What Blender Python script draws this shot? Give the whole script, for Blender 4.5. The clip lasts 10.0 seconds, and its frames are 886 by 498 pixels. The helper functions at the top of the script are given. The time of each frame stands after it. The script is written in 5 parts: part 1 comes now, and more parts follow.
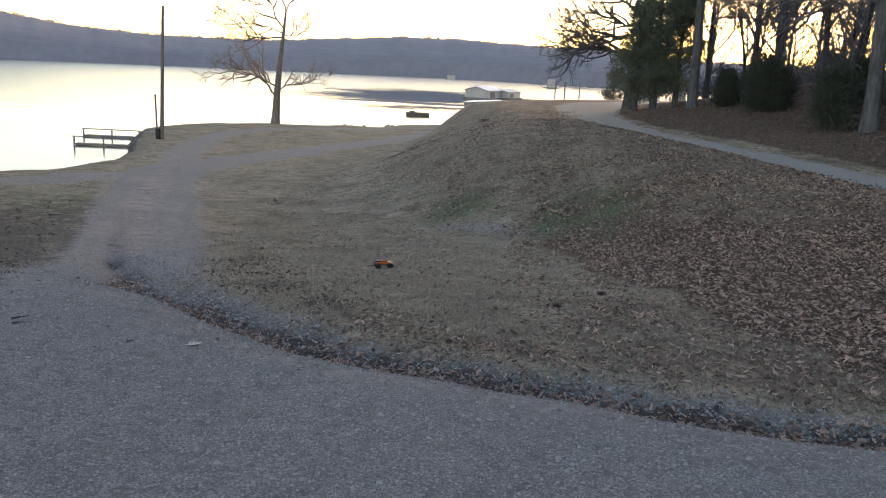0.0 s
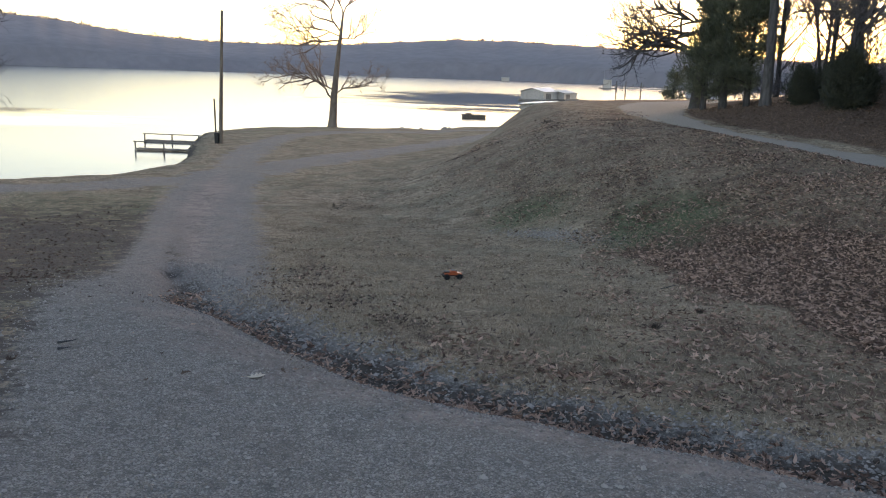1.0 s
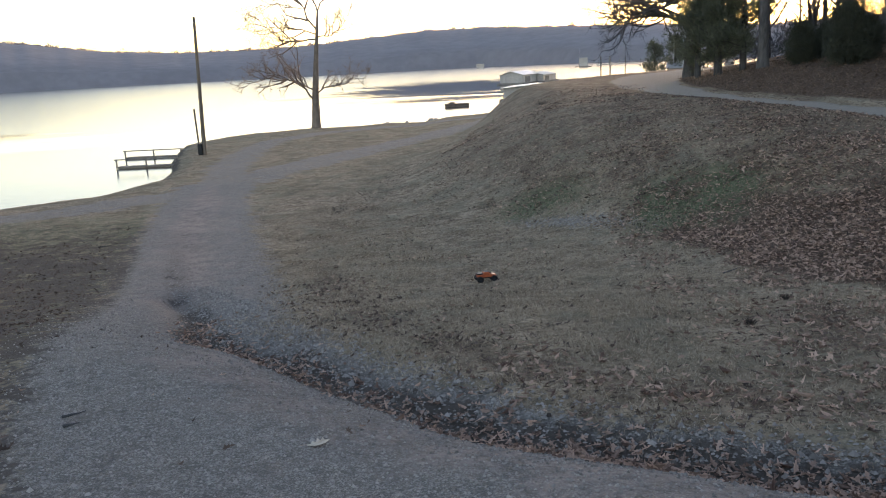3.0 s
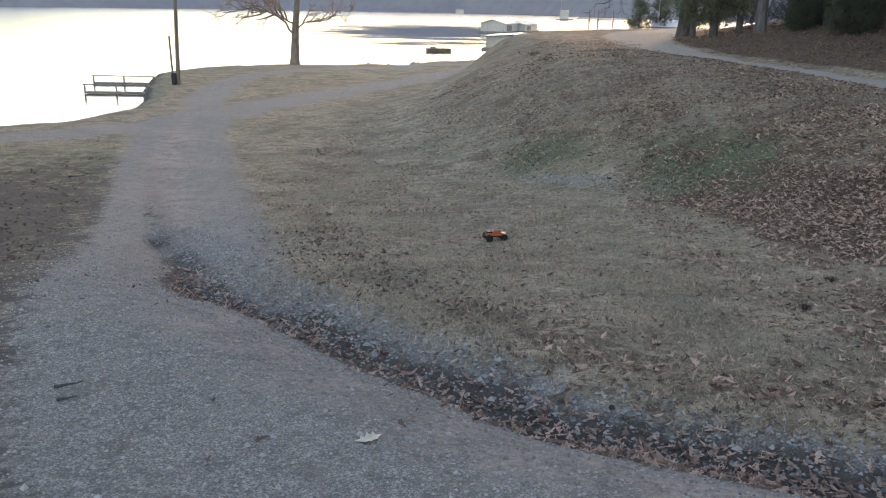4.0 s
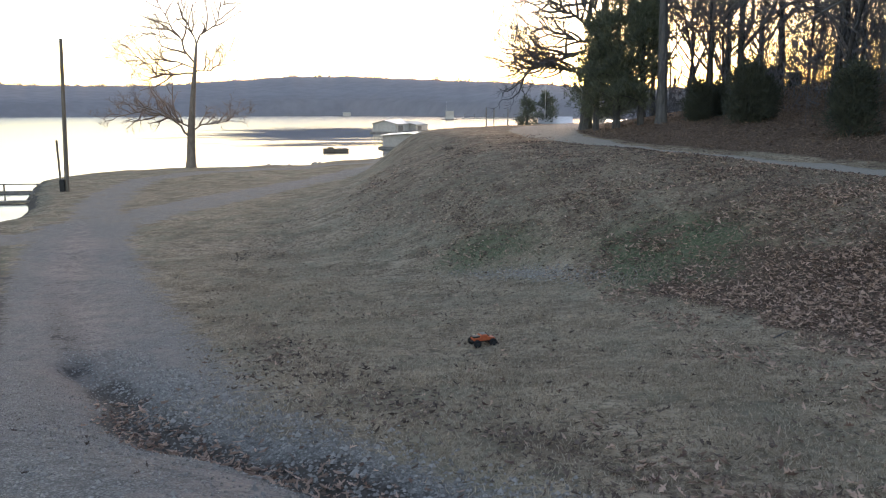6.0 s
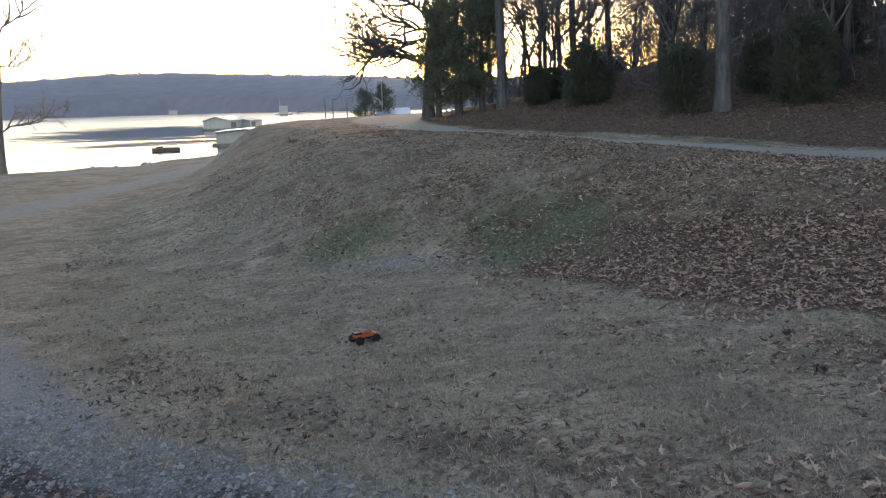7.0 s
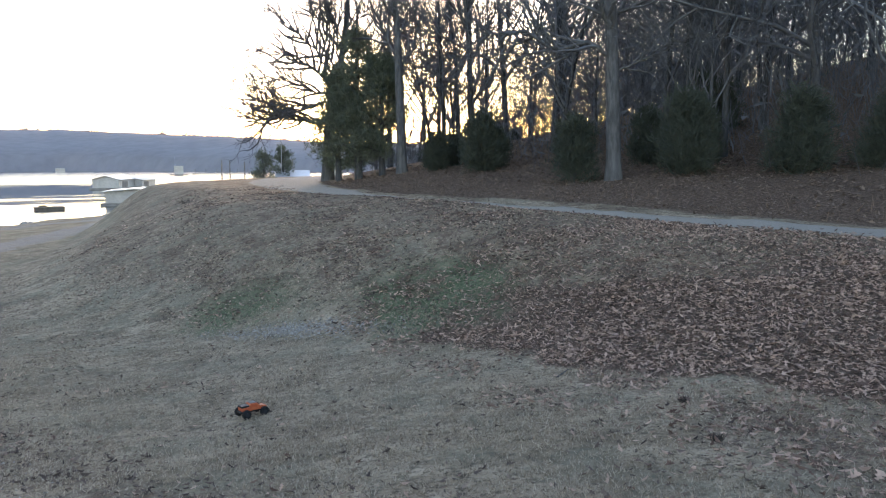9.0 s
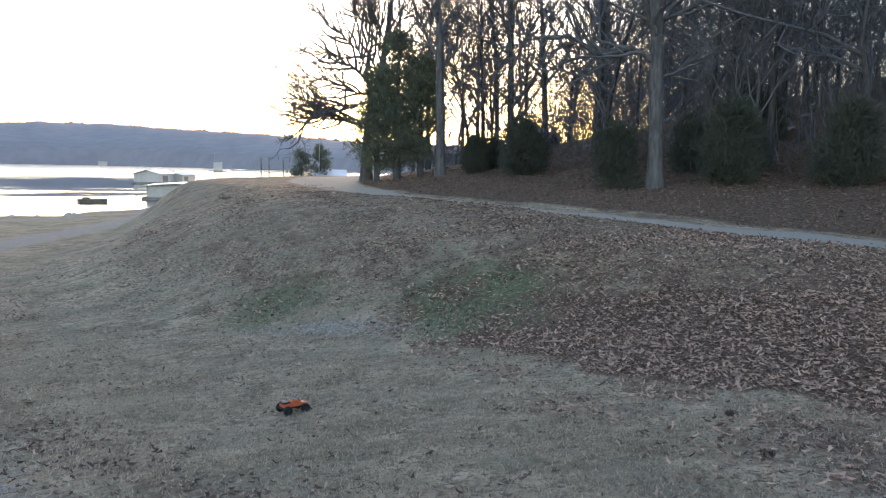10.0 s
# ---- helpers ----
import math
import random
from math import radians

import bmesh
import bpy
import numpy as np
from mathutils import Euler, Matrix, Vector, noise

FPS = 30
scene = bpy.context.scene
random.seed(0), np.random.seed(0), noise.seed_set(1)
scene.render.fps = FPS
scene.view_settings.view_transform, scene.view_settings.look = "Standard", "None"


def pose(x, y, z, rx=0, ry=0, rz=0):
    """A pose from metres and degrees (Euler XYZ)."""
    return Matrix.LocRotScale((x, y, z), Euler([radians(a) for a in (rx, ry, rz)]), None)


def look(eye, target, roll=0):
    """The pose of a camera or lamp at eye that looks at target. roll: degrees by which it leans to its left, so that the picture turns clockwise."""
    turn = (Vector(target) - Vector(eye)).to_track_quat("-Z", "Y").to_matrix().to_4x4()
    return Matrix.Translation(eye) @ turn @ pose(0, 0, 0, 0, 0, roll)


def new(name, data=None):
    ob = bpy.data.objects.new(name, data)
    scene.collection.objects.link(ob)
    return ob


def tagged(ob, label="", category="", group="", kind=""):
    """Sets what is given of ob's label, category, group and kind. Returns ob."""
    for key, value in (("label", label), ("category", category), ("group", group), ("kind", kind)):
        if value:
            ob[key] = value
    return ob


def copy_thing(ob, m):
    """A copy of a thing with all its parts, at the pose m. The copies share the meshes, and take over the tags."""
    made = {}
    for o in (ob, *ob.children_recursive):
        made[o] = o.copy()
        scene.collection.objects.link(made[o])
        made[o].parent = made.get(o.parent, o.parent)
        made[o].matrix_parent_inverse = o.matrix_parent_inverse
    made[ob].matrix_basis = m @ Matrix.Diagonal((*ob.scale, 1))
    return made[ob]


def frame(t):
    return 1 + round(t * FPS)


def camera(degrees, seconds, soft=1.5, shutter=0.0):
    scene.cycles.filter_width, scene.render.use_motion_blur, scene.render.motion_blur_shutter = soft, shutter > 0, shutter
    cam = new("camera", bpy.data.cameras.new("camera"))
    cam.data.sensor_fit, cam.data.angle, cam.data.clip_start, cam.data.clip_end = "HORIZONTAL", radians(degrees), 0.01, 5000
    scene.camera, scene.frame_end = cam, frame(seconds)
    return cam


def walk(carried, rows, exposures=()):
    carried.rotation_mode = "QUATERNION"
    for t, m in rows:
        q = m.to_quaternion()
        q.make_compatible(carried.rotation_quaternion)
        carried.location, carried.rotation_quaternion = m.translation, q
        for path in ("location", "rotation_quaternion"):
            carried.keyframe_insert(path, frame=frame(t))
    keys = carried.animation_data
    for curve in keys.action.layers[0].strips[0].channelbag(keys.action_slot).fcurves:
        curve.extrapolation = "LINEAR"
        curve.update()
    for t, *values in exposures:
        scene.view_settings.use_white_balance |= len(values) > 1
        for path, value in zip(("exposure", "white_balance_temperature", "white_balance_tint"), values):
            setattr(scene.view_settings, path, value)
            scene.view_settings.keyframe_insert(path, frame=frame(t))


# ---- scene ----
cam = camera(58.4, 10.0, soft=1.05)
PATH = [
    (0, (-0.060, -0.090, 1.890), (-0.051, 1.861, 1.449), 2.7),
    (0.5, (-0.234, 0.422, 1.792), (-0.300, 2.386, 1.417), 1.4),
    (1, (-0.391, 0.825, 1.789), (-0.516, 2.772, 1.349), 1.9),
    (1.5, (-0.595, 1.033, 1.810), (-0.800, 2.987, 1.437), 3.0),
    (2, (-0.645, 1.311, 1.786), (-0.860, 3.265, 1.423), -2.0),
    (3.3, (-1.245, 2.215, 1.665), (-1.318, 4.150, 1.165), -2.3),
    (3.5, (-1.358, 2.373, 1.663), (-1.442, 4.302, 1.141), -0.8),
    (4, (-1.686, 2.715, 1.604), (-1.698, 4.626, 1.014), 1.0),
    (4.5, (-1.882, 3.224, 1.457), (-2.024, 5.108, 0.801), -1.8),
    (5, (-2.158, 3.452, 1.445), (-2.147, 5.384, 0.925), 2.6),
    (5.2, (-2.227, 3.57, 1.44), (-2.177, 5.513, 0.966), 1.3),
    (6.3, (-2.823, 4.319, 1.244), (-2.481, 6.260, 0.905), -1.0),
    (6.5, (-2.820, 4.504, 1.178), (-2.409, 6.429, 0.824), -2.3),
    (7, (-3.002, 4.763, 1.191), (-2.364, 6.621, 0.819), -1.6),
    (7.5, (-2.943, 5.03, 1.164), (-2.153, 6.842, 0.857), -1.2),
    (8, (-2.862, 4.985, 1.172), (-1.998, 6.765, 0.878), -0.9),
    (8.5, (-2.852, 4.957, 1.170), (-1.937, 6.717, 0.922), 0.3),
    (9, (-2.860, 4.987, 1.175), (-1.979, 6.769, 0.957), -0.3),
    (9.5, (-2.899, 5.018, 1.177), (-2.033, 6.807, 0.950), 0.3),
    (10, (-2.969, 5.058, 1.173), (-2.163, 6.876, 0.961), 1.2),
]
EXPOSURES = [(0, 2.16, 6900, 28.5), (2, 1.9, 6900, 28.5), (3.5, 2.32, 6950, 28.0), (4.5, 2.74, 7050, 27.5), (5, 2.66, 7000, 27.5), (6.5, 2.1, 6700, 27.0), (8, 2.62, 6400, 25.5), (10, 2.65, 6350, 25.0)]
walk(cam, [(t, look(eye, target, roll)) for t, eye, target, roll in PATH], EXPOSURES)

# ---- light: dusk, the sun down behind the woods ----
SUN_AZIMUTH, SUN_HEIGHT = 24.0, 6.0
world = bpy.data.worlds.new("dusk_sky")
scene.world = world
world.use_nodes = True
wn, wl = world.node_tree.nodes, world.node_tree.links
sky = wn.new("ShaderNodeTexSky")
sky.sky_type, sky.sun_disc = "NISHITA", False
sky.sun_elevation, sky.sun_rotation = radians(SUN_HEIGHT), radians(SUN_AZIMUTH)
sky.altitude, sky.air_density, sky.dust_density, sky.ozone_density = 200, 1.0, 0.5, 1.15
wn["Background"].inputs["Strength"].default_value = 0.15
wl.new(sky.outputs["Color"], wn["Background"].inputs["Color"])
sun = new("sun", bpy.data.lights.new("sun", "SUN"))
sun.data.energy, sun.data.angle, sun.data.color = 0.5, radians(10), (1.0, 0.82, 0.6)
az, el = radians(SUN_AZIMUTH), radians(SUN_HEIGHT)
sun.matrix_world = look((math.sin(az) * math.cos(el) * 200, math.cos(az) * math.cos(el) * 200, math.sin(el) * 200), (0, 0, 0))


# ---- materials ----
WATER = -2.9  # level of the lake


def material(name, rough=0.85, metal=0.0):
    m = bpy.data.materials.new(name)
    m.use_nodes = True
    b = m.node_tree.nodes["Principled BSDF"]
    b.inputs["Roughness"].default_value, b.inputs["Metallic"].default_value = rough, metal
    b.inputs["Specular IOR Level"].default_value = 0.25
    return m, m.node_tree.nodes, m.node_tree.links, b


def put(links, value, socket):
    if isinstance(value, bpy.types.NodeSocket):
        links.new(value, socket)
    elif isinstance(value, tuple):
        socket.default_value = (*value, 1.0)
    else:
        socket.default_value = value


def mix(n, l, k, a, b):
    node = n.new("ShaderNodeMix")
    node.data_type = "RGBA"
    put(l, k, node.inputs[0]), put(l, a, node.inputs[6]), put(l, b, node.inputs[7])
    return node.outputs[2]


def calc(n, l, kind, a, b=0.0, c=0.0):
    node = n.new("ShaderNodeMath")
    node.operation = kind
    put(l, a, node.inputs[0]), put(l, b, node.inputs[1]), put(l, c, node.inputs[2])
    return node.outputs[0]


def ramp(n, l, value, low, high):
    node = n.new("ShaderNodeMapRange")
    node.interpolation_type = "SMOOTHSTEP"
    put(l, value, node.inputs[0])
    node.inputs[1].default_value, node.inputs[2].default_value = low, high
    return node.outputs[0]


def grain(n, l, scale, detail=4.0, stretch=None, rough=0.6):
    node, place = n.new("ShaderNodeTexNoise"), n.new("ShaderNodeTexCoord")
    node.inputs["Scale"].default_value, node.inputs["Detail"].default_value, node.inputs["Roughness"].default_value = scale, detail, rough
    out = place.outputs["Object"]
    if stretch:
        m = n.new("ShaderNodeMapping")
        m.inputs["Scale"].default_value = stretch
        l.new(out, m.inputs[0])
        out = m.outputs[0]
    l.new(out, node.inputs["Vector"])
    return node.outputs["Fac"]


def relief(n, l, b, value, strength, distance):
    node = n.new("ShaderNodeBump")
    node.inputs["Strength"].default_value, node.inputs["Distance"].default_value = strength, distance
    put(l, value, node.inputs["Height"])
    l.new(node.outputs[0], b.inputs["Normal"])


def two_tone(name, one, two, scale, rough=0.85, metal=0.0, bump=0.3, deep=0.01, stretch=None, own=0.0):
    """Two colours mixed by grain at two scales, with relief; own: how much each piece differs."""
    m, n, l, b = material(name, rough, metal)
    fine, wide = grain(n, l, scale, 5, stretch), grain(n, l, scale * 0.13, 3, stretch)
    k = ramp(n, l, calc(n, l, "ADD", calc(n, l, "MULTIPLY", fine, 0.6), calc(n, l, "MULTIPLY", wide, 0.5)), 0.38, 0.72)
    if own:
        info = n.new("ShaderNodeNewGeometry")
        k = calc(n, l, "ADD", calc(n, l, "MULTIPLY", k, 1 - own), calc(n, l, "MULTIPLY", info.outputs["Random Per Island"], own))
    put(l, mix(n, l, k, one, two), b.inputs["Base Color"])
    relief(n, l, b, fine, bump, deep)
    return m


def ground_material():
    """Dry grass, broken by gravel, fallen leaves, green moss and mud where the masks say so."""
    m, n, l, b = material("ground_cover", 0.95)
    b.inputs["Specular IOR Level"].default_value = 0.1
    mask = {}
    for key in ("gravel", "litter", "green", "mud", "pale", "dirt"):
        a = n.new("ShaderNodeAttribute")
        a.attribute_name = key
        mask[key] = a.outputs["Fac"]
    tiny, small, mid, wide = grain(n, l, 60, 3), grain(n, l, 14, 4), grain(n, l, 2.3, 4), grain(n, l, 0.35, 3)
    grass = mix(n, l, ramp(n, l, mid, 0.35, 0.7), (0.30, 0.233, 0.158), (0.44, 0.352, 0.245))
    grass = mix(n, l, ramp(n, l, small, 0.52, 0.72), grass, (0.105, 0.0849, 0.06))
    grass = mix(n, l, calc(n, l, "MULTIPLY", ramp(n, l, tiny, 0.5, 0.75), 0.6), grass, (0.40, 0.353, 0.265))
    speck = grain(n, l, 26, 2, None, 0.7)
    grass = mix(n, l, calc(n, l, "MULTIPLY", ramp(n, l, speck, 0.56, 0.66), 0.75), grass, (0.07, 0.0593, 0.044))
    grass = mix(n, l, calc(n, l, "MULTIPLY", ramp(n, l, grain(n, l, 5.5, 3, None, 0.7), 0.55, 0.68), 0.55), grass, (0.105, 0.09, 0.062))
    grass = mix(n, l, calc(n, l, "MULTIPLY", ramp(n, l, wide, 0.45, 0.7), 0.45), grass, (0.15, 0.127, 0.082))
    grass = mix(n, l, calc(n, l, "MULTIPLY", ramp(n, l, grain(n, l, 1.1, 5, None, 0.7), 0.48, 0.62), 0.65), grass, (0.128, 0.0982, 0.066))
    tuft = n.new("ShaderNodeTexVoronoi")
    tuft.inputs["Scale"].default_value, tuft.inputs["Randomness"].default_value = 9.0, 1.0
    spot = n.new("ShaderNodeTexCoord")
    l.new(spot.outputs["Object"], tuft.inputs["Vector"])
    bare = calc(n, l, "MULTIPLY", ramp(n, l, tuft.outputs["Distance"], 0.45, 0.75), ramp(n, l, grain(n, l, 3.2, 4, None, 0.7), 0.42, 0.62))
    grass = mix(n, l, calc(n, l, "MULTIPLY", bare, 0.8), grass, (0.075, 0.0562, 0.04))
    grass = mix(n, l, calc(n, l, "MULTIPLY", ramp(n, l, grain(n, l, 0.8, 4, None, 0.65), 0.48, 0.62), 0.5), grass, (0.215, 0.203, 0.145))
    moss = mix(n, l, ramp(n, l, small, 0.4, 0.65), (0.07, 0.092, 0.047), (0.165, 0.172, 0.104))
    leaf = mix(n, l, ramp(n, l, small, 0.4, 0.6), (0.085, 0.0573, 0.04), (0.185, 0.127, 0.09))
    leaf = mix(n, l, ramp(n, l, tiny, 0.45, 0.7), leaf, (0.05, 0.0338, 0.026))
    stone = n.new("ShaderNodeTexVoronoi")
    place = n.new("ShaderNodeTexCoord")
    stone.inputs["Scale"].default_value = 85
    l.new(place.outputs["Object"], stone.inputs["Vector"])
    chip = n.new("ShaderNodeRGBToBW")
    l.new(stone.outputs["Color"], chip.inputs[0])
    gravel = mix(n, l, chip.outputs[0], (0.185, 0.172, 0.15), (0.36, 0.335, 0.292))
    gravel = mix(n, l, calc(n, l, "MULTIPLY", ramp(n, l, mid, 0.5, 0.75), 0.7), gravel, (0.20, 0.169, 0.14))
    gravel = mix(n, l, ramp(n, l, stone.outputs["Distance"], 0.35, 0.7), gravel, (0.15, 0.141, 0.126))
    gravel = mix(n, l, calc(n, l, "MULTIPLY", ramp(n, l, grain(n, l, 6.5, 6, None, 0.78), 0.47, 0.62), 0.6), gravel, (0.12, 0.111, 0.1))
    gravel = mix(n, l, calc(n, l, "MULTIPLY", ramp(n, l, grain(n, l, 31, 4, None, 0.75), 0.52, 0.66), 0.5), gravel, (0.46, 0.44, 0.4))
    earth = mix(n, l, ramp(n, l, calc(n, l, "ADD", calc(n, l, "MULTIPLY", mid, 0.45), calc(n, l, "MULTIPLY", small, 0.55)), 0.36, 0.62), (0.15, 0.122, 0.106), (0.34, 0.28, 0.24))
    gravel = mix(n, l, calc(n, l, "MULTIPLY", ramp(n, l, calc(n, l, "ADD", mask["dirt"], calc(n, l, "SUBTRACT", mid, 0.5)), 0.1, 0.9), 0.8), gravel, earth)
    gravel = mix(n, l, calc(n, l, "MULTIPLY", mask["pale"], 0.75), gravel, mix(n, l, mid, (0.31, 0.274, 0.222), (0.42, 0.378, 0.312)))
    mud = mix(n, l, small, (0.05, 0.043, 0.036), (0.13, 0.113, 0.095))

    def edge(key, amount=0.5):
        v = calc(n, l, "ADD", mask[key], calc(n, l, "MULTIPLY", calc(n, l, "SUBTRACT", calc(n, l, "ADD", calc(n, l, "MULTIPLY", mid, 0.5), calc(n, l, "MULTIPLY", small, 0.5)), 0.5), amount * 2))
        return ramp(n, l, v, 0.32, 0.68)
    c = mix(n, l, edge("green", 0.8), grass, moss)
    c = mix(n, l, edge("litter", 0.9), c, leaf)
    c = mix(n, l, edge("gravel", 1.0), c, gravel)
    c = mix(n, l, edge("mud", 1.1), c, mud)
    put(l, c, b.inputs["Base Color"])
    relief(n, l, b, calc(n, l, "ADD", calc(n, l, "MULTIPLY", small, 0.7), calc(n, l, "MULTIPLY", tiny, 0.35)), 1.0, 0.07)
    return m


def water_material():
    m, n, l, b = material("lake_water", 0.08)
    put(l, (0.012, 0.018, 0.02), b.inputs["Base Color"])
    b.inputs["Specular IOR Level"].default_value = 0.5
    b.inputs["IOR"].default_value = 1.33
    # ruffled nearly everywhere; smooth slicks in front of the boathouses and off the near shore
    place = n.new("ShaderNodeTexCoord")
    slick = None
    for centre, size in (((-4.0, 142.0, WATER), (30.0, 62.0, 1.0)), ((-47.0, 62.0, WATER), (20.0, 14.0, 1.0))):
        m2 = n.new("ShaderNodeMapping")
        m2.vector_type = "TEXTURE"
        m2.inputs["Location"].default_value, m2.inputs["Scale"].default_value = centre, size
        l.new(place.outputs["Object"], m2.inputs[0])
        far = n.new("ShaderNodeVectorMath")
        far.operation = "LENGTH"
        l.new(m2.outputs[0], far.inputs[0])
        one = calc(n, l, "SUBTRACT", 1.0, far.outputs["Value"])
        slick = one if slick is None else calc(n, l, "MAXIMUM", slick, one)
    streak = grain(n, l, 0.09, 4, (0.5, 2.4, 1.0))
    slick = ramp(n, l, calc(n, l, "ADD", slick, calc(n, l, "MULTIPLY", calc(n, l, "SUBTRACT", streak, 0.5), 2.2)), 0.1, 0.6)
    wave = grain(n, l, 1.1, 3, (0.6, 1.5, 1.0))
    ripple = n.new("ShaderNodeBump")
    ripple.inputs["Distance"].default_value = 0.06
    put(l, calc(n, l, "SUBTRACT", 0.12, calc(n, l, "MULTIPLY", slick, 0.1)), ripple.inputs["Strength"])
    put(l, wave, ripple.inputs["Height"])
    l.new(ripple.outputs[0], b.inputs["Normal"])
    put(l, calc(n, l, "SUBTRACT", 0.15, calc(n, l, "MULTIPLY", slick, 0.13)), b.inputs["Roughness"])
    return m


def see_through(m, share):
    """Lets part of the light through thin twigs and leaves."""
    n, l = m.node_tree.nodes, m.node_tree.links
    b, out = n["Principled BSDF"], n["Material Output"]
    thin, both = n.new("ShaderNodeBsdfTranslucent"), n.new("ShaderNodeMixShader")
    l.new(b.inputs["Base Color"].links[0].from_socket, thin.inputs["Color"])
    both.inputs[0].default_value = share
    l.new(b.outputs[0], both.inputs[1]), l.new(thin.outputs[0], both.inputs[2])
    l.new(both.outputs[0], out.inputs["Surface"])
    return m


GROUND = ground_material()
LAKE = water_material()
BARK = two_tone("grey_bark", (0.056, 0.055, 0.055), (0.122, 0.119, 0.116), 9, 0.95, bump=0.9, deep=0.03, stretch=(1, 1, 0.25))
BARK_DARK = two_tone("dark_bark", (0.042, 0.041, 0.042), (0.09, 0.088, 0.088), 9, 0.95, bump=0.9, deep=0.03, stretch=(1, 1, 0.25))
# lighter bark and twigs for the shade tree: sky glare painted into the colour
GLARE_BARK = two_tone("glare_bark", (0.13, 0.102, 0.08), (0.25, 0.2, 0.158), 9, 0.95, bump=0.8, deep=0.03, stretch=(1, 1, 0.25))
GLARE_TWIG = two_tone("glare_twigs", (0.2, 0.145, 0.115), (0.36, 0.26, 0.2), 6, 0.95, own=0.5)
# bluish grey twigs: haze among the trees is put into the colour
HAZED_TWIG = two_tone("hazed_twig_bark", (0.07, 0.07, 0.073), (0.145, 0.145, 0.15), 6, 0.95, own=0.4)
# evergreen needles, lightened in colour for the glare behind them
BACKLIT_NEEDLE = two_tone("backlit_needles", (0.07, 0.082, 0.058), (0.17, 0.185, 0.13), 3, 0.8, own=0.6)
# darker copy for low cedars: shade under the trees put into the colour
SHADED_NEEDLE = two_tone("shaded_cedar_needles", (0.03, 0.036, 0.027), (0.07, 0.079, 0.056), 3, 0.8, own=0.6)
DEAD_LEAF = two_tone("fallen_leaf", (0.075, 0.04, 0.029), (0.62, 0.435, 0.33), 25, 0.8, own=0.85)
PALE_LEAF = two_tone("pale_leaf", (0.42, 0.36, 0.27), (0.58, 0.52, 0.42), 25, 0.85)
DARK_LEAF = two_tone("dark_leaf", (0.045, 0.032, 0.026), (0.17, 0.12, 0.092), 25, 0.85, own=0.8)
# darker than the drift's leaves; for the woods floor and lawn edge
BROWN_LEAF = two_tone("brown_leaf", (0.055, 0.038, 0.029), (0.23, 0.166, 0.124), 25, 0.85, own=0.8)
# brush in the same bluish grey, tinted to carry the woodland haze
HAZED_BRUSH = two_tone("hazed_brush_stems", (0.068, 0.069, 0.075), (0.142, 0.144, 0.155), 6, 0.95, own=0.5)
RUSSET = two_tone("russet_flake", (0.30, 0.14, 0.09), (0.42, 0.23, 0.16), 25, 0.8, own=0.7)
STRAW = two_tone("dry_grass", (0.12, 0.092, 0.062), (0.54, 0.445, 0.33), 4, 0.9, own=0.75)
RUST_GRASS = two_tone("rusty_dry_grass", (0.10, 0.066, 0.045), (0.27, 0.19, 0.13), 4, 0.9, own=0.75)
STONE = two_tone("crushed_stone", (0.13, 0.118, 0.104), (0.40, 0.365, 0.322), 30, 0.9, own=0.8)
POLE_WOOD = two_tone("weathered_pole", (0.12, 0.095, 0.07), (0.22, 0.18, 0.14), 20, 0.9, stretch=(1, 1, 0.1))
DECK = two_tone("grey_deck_wood", (0.16, 0.14, 0.12), (0.30, 0.27, 0.24), 12, 0.85)
SIDING = two_tone("pale_metal_siding", (0.42, 0.38, 0.335), (0.54, 0.495, 0.44), 3, 0.5, bump=0.1)
ROOFING = two_tone("pale_metal_roof", (0.44, 0.43, 0.41), (0.56, 0.55, 0.53), 3, 0.4, 0.2, bump=0.1)
GREEN_ROOF = two_tone("grey_green_roof", (0.24, 0.27, 0.26), (0.34, 0.37, 0.36), 3, 0.5, bump=0.1)
# near-black tone of the lodge's gable ends
DARK_GABLE = two_tone("dark_gable_face", (0.02, 0.02, 0.022), (0.04, 0.04, 0.042), 4, 0.9)
STEEL = two_tone("galvanised_steel", (0.35, 0.36, 0.37), (0.5, 0.5, 0.52), 20, 0.4, 0.8, bump=0.1)
CLOD = two_tone("ditch_clod", (0.04, 0.032, 0.027), (0.15, 0.128, 0.108), 18, 0.95, own=0.75)
SOIL = two_tone("dark_soil", (0.035, 0.028, 0.022), (0.09, 0.07, 0.055), 12, 0.95)
# far ridge and crowns: distance haze is mixed into the pale base colours
HAZY_WOODS = two_tone("far_hazy_woods", (0.24, 0.232, 0.242), (0.295, 0.285, 0.294), 0.16, 1.0, bump=0.05, deep=0.8, stretch=(1, 1, 0.3))
HAZY_CROWN = two_tone("far_hazy_crowns", (0.26, 0.228, 0.222), (0.42, 0.35, 0.325), 0.1, 1.0, bump=0.0, own=0.7)
ORANGE = two_tone("orange_shell", (0.40, 0.085, 0.035), (0.52, 0.13, 0.05), 30, 0.35, bump=0.05)
BLACK = two_tone("black_plastic", (0.015, 0.015, 0.016), (0.03, 0.03, 0.03), 40, 0.5, bump=0.1)
RUBBER = two_tone("tyre_rubber", (0.012, 0.012, 0.012), (0.028, 0.026, 0.025), 60, 0.9)

for leafy, share in ((HAZY_WOODS, 0.25), (HAZY_CROWN, 0.35), (DEAD_LEAF, 0.3), (STRAW, 0.35), (BACKLIT_NEEDLE, 0.25)):
    see_through(leafy, share)


